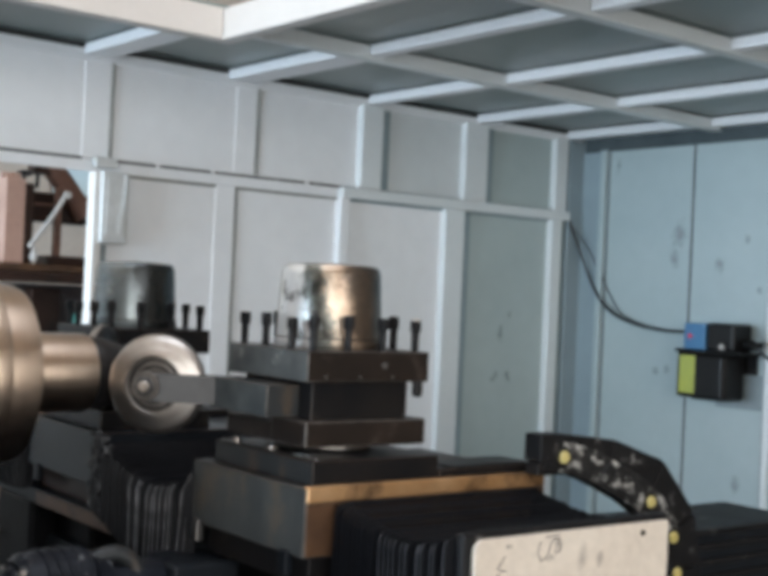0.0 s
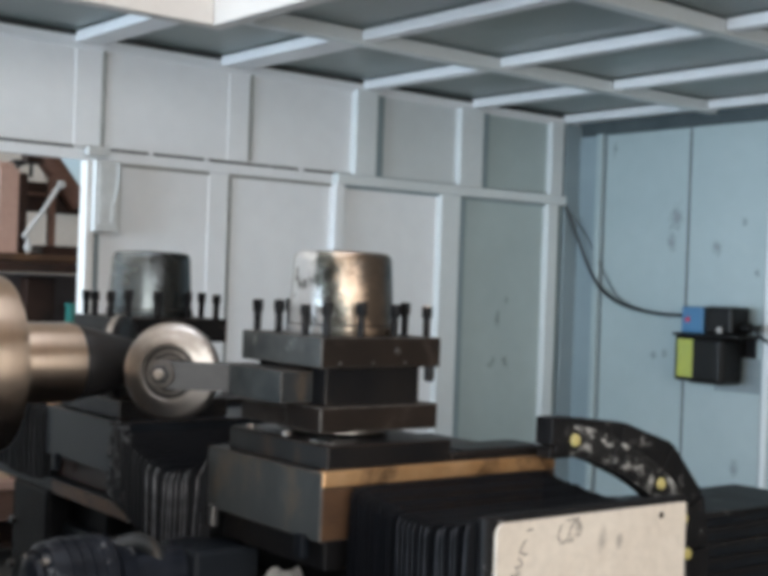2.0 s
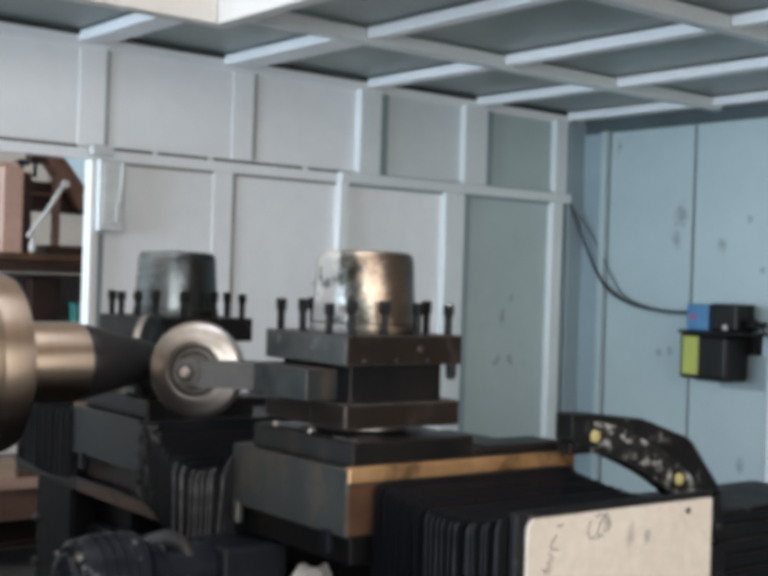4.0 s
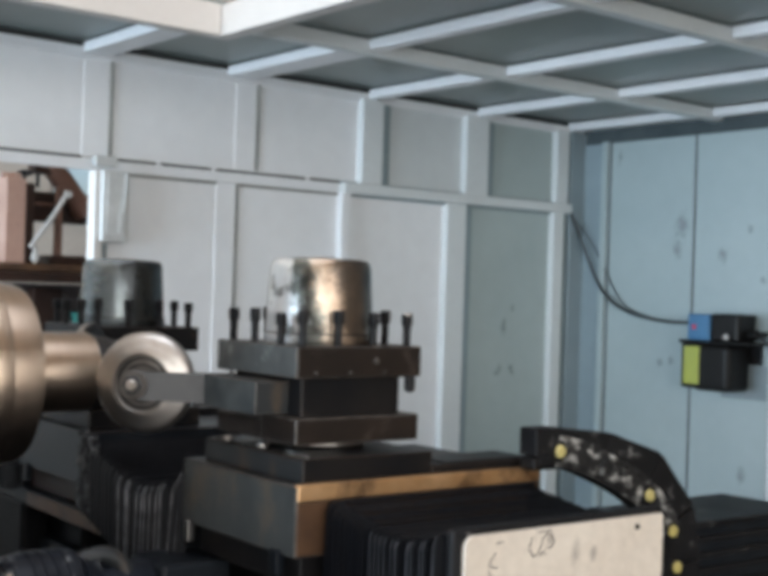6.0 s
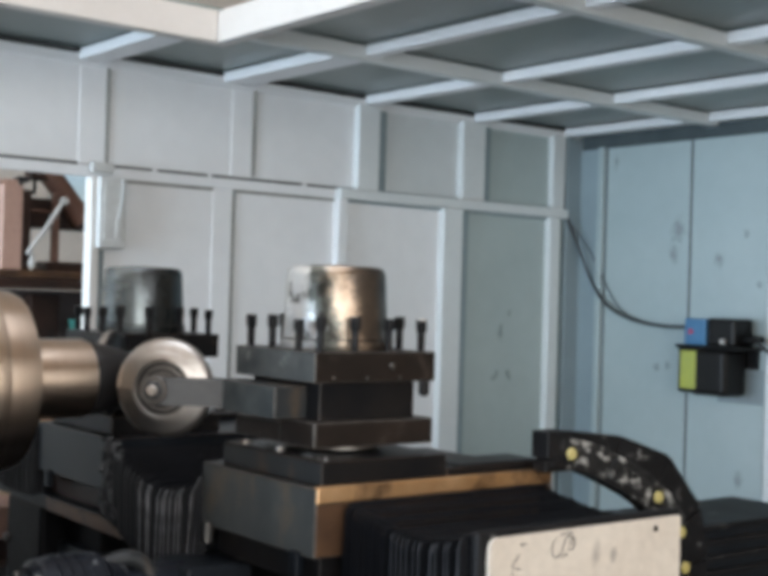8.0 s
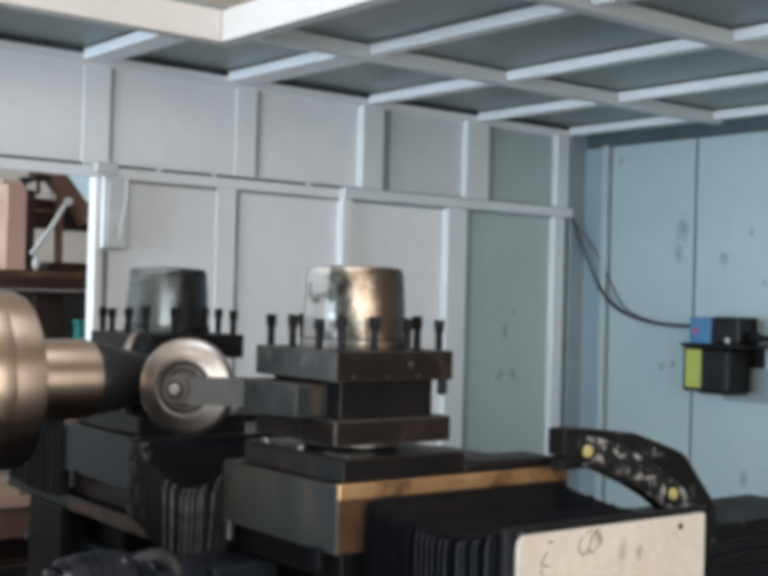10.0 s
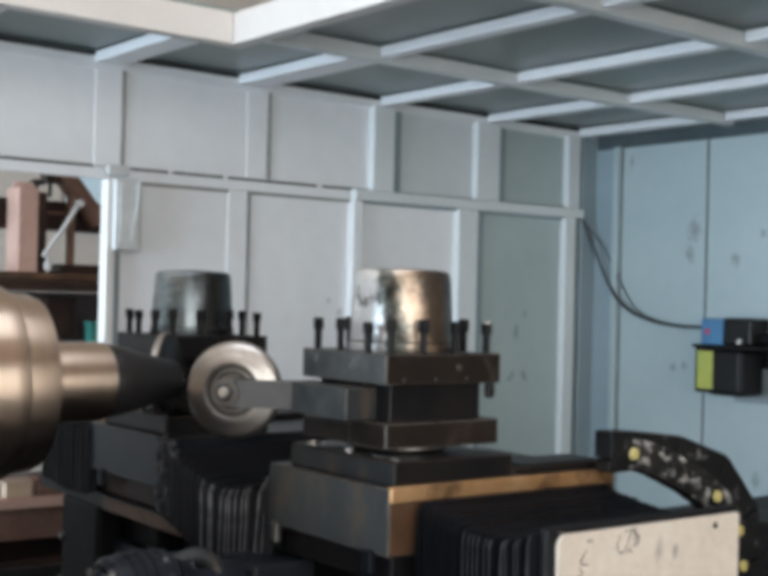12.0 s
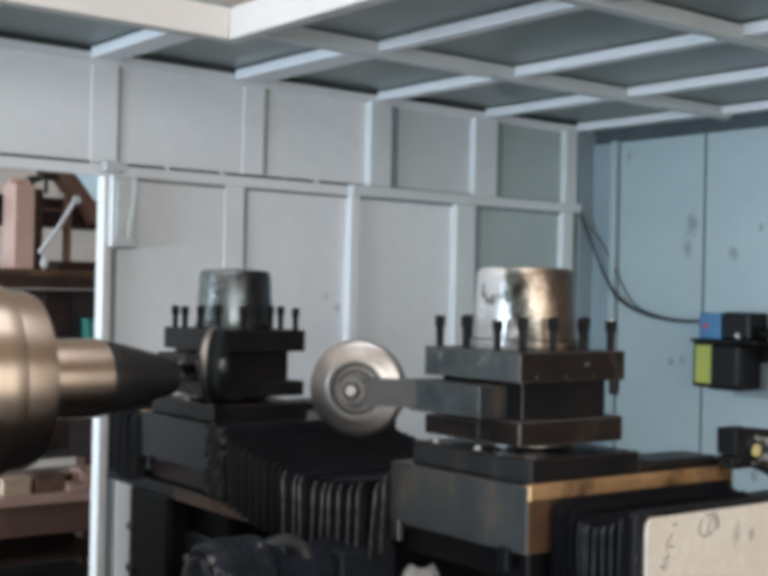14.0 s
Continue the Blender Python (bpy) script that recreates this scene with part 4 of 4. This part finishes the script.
def cable_chain():
    ch = thing("cable_chain", "black plastic cable drag chain with yellow rivets, dusty", "cable chain", m=pose(1.49, 1.50, 1.10))
    path = spline([(1.45, 1.108), (1.516, 1.095), (1.567, 1.085), (1.626, 1.063), (1.688, 1.036), (1.744, 1.004), (1.788, 0.966), (1.812, 0.927), (1.821, 0.885), (1.820, 0.80), (1.80, 0.72)], 10)
    path = [Vector((p[0], p[1], 0)) for p in path]
    length = [0.0]
    for a, b in zip(path, path[1:]):
        length.append(length[-1] + (b - a).length)

    def along(d):
        for k in range(len(path) - 1):
            if d <= length[k + 1] or k == len(path) - 2:
                t = (d - length[k]) / (length[k + 1] - length[k])
                return path[k].lerp(path[k + 1], t)

    ya, yb = 1.481, 1.518
    part("bracket", boxed(1.462, 1.515, ya - 0.004, yb, 1.088, 1.134, bevel=0.003), RUBBER, ch)
    part("bracket_foot", boxed(1.466, 1.565, ya + 0.004, yb, 1.064, 1.0855, bevel=0.003), BLACK_STEEL, ch)

    def plate(d0, d1, y0, y1, lo, hi, steps=5):
        """A plate that follows the chain's line from d0 to d1, between two offsets across it."""
        bm = bmesh.new()
        rows = []
        for q in range(steps + 1):
            d = d0 + (d1 - d0) * q / steps
            p, g = along(max(d, 0)), along(min(d + 0.004, length[-1])) - along(max(d - 0.004, 0))
            nrm = Vector((-g.y, g.x, 0)).normalized()
            top = hi(d) if callable(hi) else hi
            rows.append([bm.verts.new((p.x + nrm.x * e, y, p.y + nrm.y * e)) for y in (y0, y1) for e in (lo, top)])
        for a, b in zip(rows, rows[1:]):
            for s0, s1 in ((0, 1), (1, 3), (3, 2), (2, 0)):
                bm.faces.new((a[s0], a[s1], b[s1], b[s0]))
        bm.faces.new([rows[0][q] for q in (0, 1, 3, 2)])
        bm.faces.new([rows[-1][q] for q in (0, 1, 3, 2)])
        bmesh.ops.bevel(bm, geom=list(bm.edges), offset=0.0014, segments=1, affect="EDGES")
        return bm

    cover = lambda d: 0.024 + 0.060 * min(1, d / 0.30)
    joints = [0.03, 0.068, 0.190, 0.312, 0.408, 0.477, 0.560, length[-1]]
    for k, (d0, d1) in enumerate(zip(joints, joints[1:])):
        side = DUST if k in (1, 2, 3) else RUBBER
        part("link_side", plate(d0 + 0.001, d1 - 0.001, ya, ya + 0.008, -0.028, 0.026), side, ch)
        part("link_rib", plate(d0 + 0.012, d1 - 0.014, ya - 0.003, ya + 0.001, -0.018, 0.012), side, ch)
        part("link_side", plate(d0 + 0.001, d1 - 0.001, yb - 0.008, yb, -0.028, 0.026), RUBBER, ch)
        part("cross_bar", plate(d0 + 0.004, d1 - 0.004, ya + 0.0085, yb - 0.0085, -0.026, -0.020, 3), RUBBER, ch)
        part("outer_cover", plate(d0 + 0.002, d1 - 0.002, ya + 0.010, yb + 0.004, 0.008, cover, 1), RUBBER, ch, "black outer chain cover")
        if k == 0:
            continue
        c = along(d0)
        if k == 2:
            part("boss", spun([(-0.001, 0), (-0.002, 0.010), (-0.004, 0.011), (-0.0035, 0.017), (0, 0.019), (0.004, 0.019)], pose(c.x, ya - 0.002, c.y, 0, 0, 90), 24), DUST, ch, "scuffed dusty boss", True)
        else:
            part("rivet_seat", spun([(0.003, 0.0), (-0.003, 0.0), (-0.0035, 0.016), (-0.002, 0.019), (0.003, 0.020)], pose(c.x, ya, c.y, 0, 0, 90), 20), RUBBER, ch, "", True)
            part("rivet", spun([(-0.002, 0), (-0.006, 0.004), (-0.0055, 0.0092), (-0.003, 0.0108), (0.003, 0.0108)], pose(c.x, ya - 0.003, c.y, 0, 0, 90), 16), YELLOW, ch, "yellow rivet", True)
    return ch


rides(cable_chain(), "F")


def finned_motor():
    fm = thing("servo_motor", "black finned servo motor on the saddle", "motor", m=pose(2.0, 1.78, 0.70))
    part("motor_body", boxed(1.98, 2.40, 1.60, 1.80, 0.70, 0.905, bevel=0.012), CAST, fm)
    for k in range(7):
        z = 0.715 + k * 0.031
        part("fin", boxed(1.985, 2.39, 1.588, 1.812, z, z + 0.012, bevel=0.003), RUBBER, fm)
    part("flange", boxed(1.945, 1.985, 1.585, 1.815, 0.70, 0.915, bevel=0.006), CAST, fm)
    return fm


rides(finned_motor(), "S")


def drive_motor():
    dm = thing("drive_motor", "dark oily cylindrical motor under the slides", "motor", m=pose(0.86, 1.86, 0.81))
    m = pose(-0.045, 1.86, 0.862)
    part("motor_body", spun([(0.765, 0), (0.765, 0.056), (0.775, 0.066), (0.80, 0.069), (0.878, 0.069), (0.89, 0.058), (0.915, 0.055), (0.922, 0.040), (1.03, 0.040), (1.03, 0)], m, 40), MOTOR, dm, "", True)
    part("end_cap", spun([(0.748, 0), (0.748, 0.028), (0.756, 0.044), (0.7655, 0.048), (0.7655, 0)], m, 32), MOTOR, dm, "", True)
    part("mount", boxed(0.965, 1.09, 1.80, 1.92, 0.80, 0.90, bevel=0.008), CAST, dm)
    for x in (0.80, 0.818, 0.836, 0.854):
        part("cooling_ring", spun([(x, 0.067), (x + 0.002, 0.0715), (x + 0.008, 0.0715), (x + 0.010, 0.067)], m, 40), MOTOR, dm, "", True)
    bm = bmesh.new()
    tube(bm, spline([(0.845, 1.855, 0.910), (0.885, 1.85, 0.918), (0.915, 1.845, 0.90), (0.925, 1.84, 0.86)], 6), 0.014, 12)
    part("conduit", bm, SLIDE, dm, "dark grey flexible conduit", True)
    for a in (40, 130, 220, 310):
        part("tie_bolt", spun([(0.761, 0), (0.761, 0.006), (0.771, 0.006)], pose(-0.045, 1.86 + 0.056 * math.cos(radians(a)), 0.862 + 0.056 * math.sin(radians(a))), 8), ROLLER, dm)
    return dm


rides(drive_motor(), "S")


def rag():
    bm = bmesh.new()
    bmesh.ops.create_grid(bm, x_segments=22, y_segments=16, size=0.5)
    for v in bm.verts:
        x, y = v.co.x * 0.10, v.co.y * 0.07
        n = noise.noise(Vector((x * 30, y * 30, 2.0)))
        z = 0.016 + 0.022 * abs(n) + 0.012 * noise.noise(Vector((x * 70, y * 70, 5.0)))
        edge = max(abs(v.co.x), abs(v.co.y)) * 2
        v.co = (x * (1 + 0.2 * n), y * (1 - 0.2 * n), max(0.0005, z * (1 - edge ** 4)))
    top = list(bm.faces)
    bmesh.ops.solidify(bm, geom=top, thickness=-0.0015)
    r = thing("rag", "crumpled white rag lying on the saddle", "rag", m=pose(RAG[0], RAG[1], 0.835, 0, 0, 50))
    part_local("cloth", bm, CLOTH, r, "", True)
    return r


rides(rag(), "S")


# ---- on the booth walls ----
def lubricator():
    x = XR
    lb = thing("oil_lubricator", "black wall-hung oil lubricator with blue head and lime label", "lubricator", m=ENC)
    part("bracket", boxed(x - 0.02, x - 0.001, 3.02, 3.33, 1.10, 1.19, bevel=0.003), BLACK_STEEL, lb)
    # The tank's shadow on the wall, put in as a thin grey plate.
    part("tank_shadow", boxed(x - 0.006, x - 0.0005, 2.985, 3.22, 0.955, 1.10, bevel=0.002), SEAM_SHADE, lb, "thin grey plate in place of the tank's shadow")
    part("tank", boxed(x - 0.17, x - 0.02, 3.065, 3.245, 0.988, 1.180, bevel=0.022, seg=4), BLACK_PLASTIC, lb, "black plastic tank")
    part("tank_front", boxed(x - 0.168, x - 0.02, 3.2, 3.305, 0.995, 1.182, bevel=0.012, seg=3), BLACK_PLASTIC, lb)
    part("label", boxed(x - 0.1705, x - 0.168, 3.208, 3.288, 1.012, 1.168, bevel=0.001, seg=1), LIME, lb, "lime yellow label")
    part("lid", boxed(x - 0.175, x - 0.02, 2.985, 3.312, 1.180, 1.194, bevel=0.004), BLACK_PLASTIC, lb)
    part("pump_head", boxed(x - 0.16, x - 0.03, 3.172, 3.280, 1.194, 1.302, bevel=0.006), BLUE, lb, "blue pump head")
    part("pump_motor", boxed(x - 0.155, x - 0.03, 3.035, 3.171, 1.194, 1.306, bevel=0.012, seg=3), BLACK_PLASTIC, lb)
    part("button", spun([(0, 0.011), (0.006, 0.010), (0.007, 0)], pose(x - 0.16, 3.245, 1.248, 0, 0, 180), 16), RED, lb, "red button", True)
    part("gauge", spun([(0, 0.013), (0.012, 0.013), (0.014, 0.010), (0.014, 0)], pose(x - 0.155, 3.085, 1.212, 0, 0, 180), 16), ROLLER, lb, "bright oil gauge", True)
    part("outlet", spun([(0, 0), (0, 0.020), (0.05, 0.020), (0.055, 0.012), (0.09, 0.012), (0.09, 0)], pose(x - 0.09, 3.04, 1.225, 0, 0, -90), 16), BLACK_PLASTIC, lb, "", True)
    return lb


lubricator()


def wall_cable(name, label, pts, r):
    bm = bmesh.new()
    tube(bm, spline(pts, 8), r)
    return solid(name, bm, CABLE, label, "cable", "", ENC, True)


X1 = XR - 0.03
wall_cable("power_cable", "dark power cable drooping from the corner to the lubricator", [(4.27, 4.03, 1.765), (X1 - 0.02, 3.99, 1.62), (X1, 3.90, 1.43), (X1, 3.80, 1.335), (X1, 3.66, 1.283), (X1 - 0.02, 3.48, 1.262), (X1 - 0.06, 3.34, 1.263), (X1 - 0.08, 3.27, 1.265)], 0.0075)
wall_cable("signal_cable", "thin grey cable behind the power cable", [(4.28, 4.03, 1.74), (X1 + 0.01, 3.96, 1.62), (X1 + 0.015, 3.88, 1.50), (X1 + 0.015, 3.80, 1.38), (X1 + 0.015, 3.72, 1.31), (X1 + 0.01, 3.55, 1.268), (X1 - 0.02, 3.34, 1.255)], 0.003)
wall_cable("oil_hose", "black oil hose leaving the lubricator", [(X1 - 0.06, 2.98, 1.222), (X1 - 0.05, 2.90, 1.17), (X1 - 0.04, 2.7, 1.165), (X1 - 0.03, 2.3, 1.17)], 0.007)


def switch_box():
    sb = thing("switch_box", "white wall switch box with conduit, hung by the door jamb", "switch box", m=ENC)
    y = YB
    part("box_body", boxed(1.905, 2.004, y - 0.05, y - 0.014, 1.497, 1.745, bevel=0.004), GREY_BOX, sb)
    part("cover", boxed(1.92, 1.992, y - 0.054, y - 0.049, 1.52, 1.73, bevel=0.003), GREY_BOX, sb)
    part("socket", boxed(1.965, 1.985, y - 0.058, y - 0.053, 1.53, 1.60, bevel=0.002), GREY_BOX, sb)
    bm = bmesh.new()
    tube(bm, spline([(1.987, y - 0.06, 1.735), (1.985, y - 0.062, 1.68), (1.982, y - 0.06, 1.64), (1.975, y - 0.06, 1.60)], 6), 0.004)
    part("lead", bm, GREY_BOX, sb)
    part("clip", boxed(1.868, 1.955, y - 0.06, y - 0.03, 1.755, 1.792, bevel=0.008), GREY_BOX, sb)
    return sb


switch_box()


# ---- beyond the doorway ----
def rusty_machine():
    rm = thing("old_press", "rust-brown machine frame with a pink primed upright", "machine", m=ENC @ pose(2.2, 5.5, 0))
    I = lambda x, y, z: (x - 2.2, y - 5.5, z)

    def b(name, x0, x1, y0, y1, z0, z1, mat, lab="", bev=0.006):
        return part_local(name, boxed(x0 - 2.2, x1 - 2.2, y0 - 5.5, y1 - 5.5, z0, z1, bevel=bev), mat, rm, lab)

    b("upright", 2.128, 2.222, 5.45, 5.60, 1.43, 1.815, PINK, "pink primed upright")
    b("side_web", 2.2225, 2.275, 5.48, 5.62, 1.43, 1.80, RUST_DARK, "dark rusty web")
    b("crossbeam", 1.5, 2.75, 5.62, 5.75, 1.635, 1.775, RUST_DARK, "dark rusty crossbeam")
    b("beam_edge", 2.28, 2.42, 5.605, 5.62, 1.708, 1.722, RUST)
    b("brace", 2.40, 2.432, 5.52, 5.56, 1.43, 1.80, RUST)
    b("foot_block", 2.36, 2.56, 5.50, 5.66, 1.43, 1.475, RUST_DARK)
    b("table", 1.5, 2.75, 5.35, 5.95, 1.395, 1.43, WORN)
    b("table_lip", 1.5, 2.75, 5.33, 5.36, 1.345, 1.392, RUST_DARK)
    b("lower_body", 1.6, 2.72, 5.55, 5.9, 0.55, 1.34, LOWER, "dull purple-grey lower body")
    b("inner_web", 2.28, 2.42, 5.47, 5.55, 0.60, 1.32, RUST_DARK)
    b("tin_shelf", 2.36, 2.70, 5.36, 5.55, 1.04, 1.06, RUST_DARK)
    b("bench_top", 1.5, 2.75, 5.30, 5.95, 0.385, 0.43, PINK, "pale bench edge")
    b("bench_apron", 1.5, 2.75, 5.34, 5.38, 0.24, 0.385, RUST)
    b("bench_back", 1.5, 2.75, 5.86, 5.90, 0.02, 0.385, RUST_DARK)
    b("bench_shelf", 1.56, 2.70, 5.42, 5.86, 0.10, 0.13, RUST_DARK)
    b("leg", 1.56, 1.64, 5.4, 5.5, 0.0, 0.39, RUST)
    b("leg", 2.6, 2.68, 5.4, 5.5, 0.0, 0.39, RUST)
    b("leg", 1.62, 1.70, 5.7, 5.8, 0.0, 0.56, RUST)
    b("leg", 2.6, 2.68, 5.7, 5.8, 0.0, 0.56, RUST)
    bm = bmesh.new()
    tube(bm, [I(2.40, 5.44, 1.74), I(2.33, 5.43, 1.63), I(2.235, 5.42, 1.505)], 0.011)
    part_local("lever", bm, GREY_BOX, rm, "pale lever")
    part_local("lever_knob", spun([(0, 0), (0.004, 0.014), (0.03, 0.018), (0.05, 0.010), (0.075, 0.006), (0.078, 0)], pose(2.262 - 2.2, -0.07, 1.437) @ UP, 16), GREY_BOX, rm, "", True)
    part_local("lever_hub", spun([(0, 0), (0, 0.018), (0.02, 0.018), (0.02, 0)], pose(2.405 - 2.2, -0.075, 1.755, 0, 0, -90), 14), GREY_BOX, rm, "pale hub", True)
    bm = bmesh.new()
    tube(bm, [I(2.37, 5.6, 1.93), I(2.46, 5.6, 1.83), I(2.58, 5.6, 1.68)], 0.052, 14)
    part_local("pipe", bm, RUST, rm, "", True)
    b("bracket", 2.30, 2.40, 5.56, 5.64, 1.855, 1.90, RUST_DARK)
    for x, h in ((2.27, 0.0), (2.335, 0.012)):   # mushroom-headed valve stems
        part_local("valve_stem", spun([(0, 0.009), (0.050 + h, 0.009), (0.052 + h, 0.034), (0.066 + h, 0.036), (0.078 + h, 0.016), (0.080 + h, 0)], pose(x - 2.2, 0.10, 1.79) @ UP, 16), CAST, rm, "dark mushroom-headed valve stem", True)
    for x in (2.14, 2.165, 2.19, 2.215):
        part_local("upright_tip", spun([(0, 0.012), (0.03, 0.011), (0.036, 0.006), (0.037, 0)], pose(x - 2.2, 0.03, 1.81) @ UP, 10), PINK, rm, "", True)
    return rm


rusty_machine()


def crate(x, y, z, sx, sy, sz, mat, label):
    cr = thing("storage_bin", label, "bin", "bins on the bench", m=ENC @ pose(x, y, z))
    part_local("wall_panel", boxed(-sx / 2, sx / 2, -sy / 2, sy / 2, 0, sz * 0.9, bevel=0.006), mat, cr)
    part_local("rim", boxed(-sx / 2 - 0.005, sx / 2 + 0.005, -sy / 2 - 0.005, sy / 2 + 0.005, sz * 0.9, sz, bevel=0.003), mat, cr)


crate(2.50, 5.40, 0.43, 0.16, 0.12, 0.09, PINK, "dusty tan bin on the bench")
crate(2.28, 5.40, 0.43, 0.14, 0.12, 0.08, RUST, "rusty tin bin on the bench")
for x, y, w, h, mat, label in ((2.12, 5.37, 0.12, 0.07, HALL_WALL, "dusty tan tin on the bench"), (2.42, 5.46, 0.10, 0.06, WORN, "brown worn tin bin on the bench"), (2.39, 5.335, 0.08, 0.04, PINK, "small tan bin on the bench")):
    crate(x, y, 0.43, w, 0.06, h, mat, label)


crate(2.52, 5.42, 1.06, 0.12, 0.06, 0.15, TEAL, "teal painted tin on a shelf of the machine")


# ---- motion ----
def motions():
    for ob, base, w in MOVING:
        rows = []
        for t, sx, fy, ry in MOVES:
            rows.append((t, pose(sx, {"F": fy, "R": ry, "S": 0}[w], 0) @ base))
        walk(ob, rows)
    for ob, p, (kf, kr), lean in FOLDS:
        walk(ob, [(t, pose(p.x, p.y + kf * fy + kr * ry, p.z, lean, 0, 0)) for t, sx, fy, ry in MOVES])
    # the spindle turns at some 390 revolutions a minute
    base = SPINDLE.matrix_basis.copy()
    walk(SPINDLE, [(k / 30, base @ pose(0, 0, 0, -78 * k, 0, 0)) for k in range(421)])


motions()
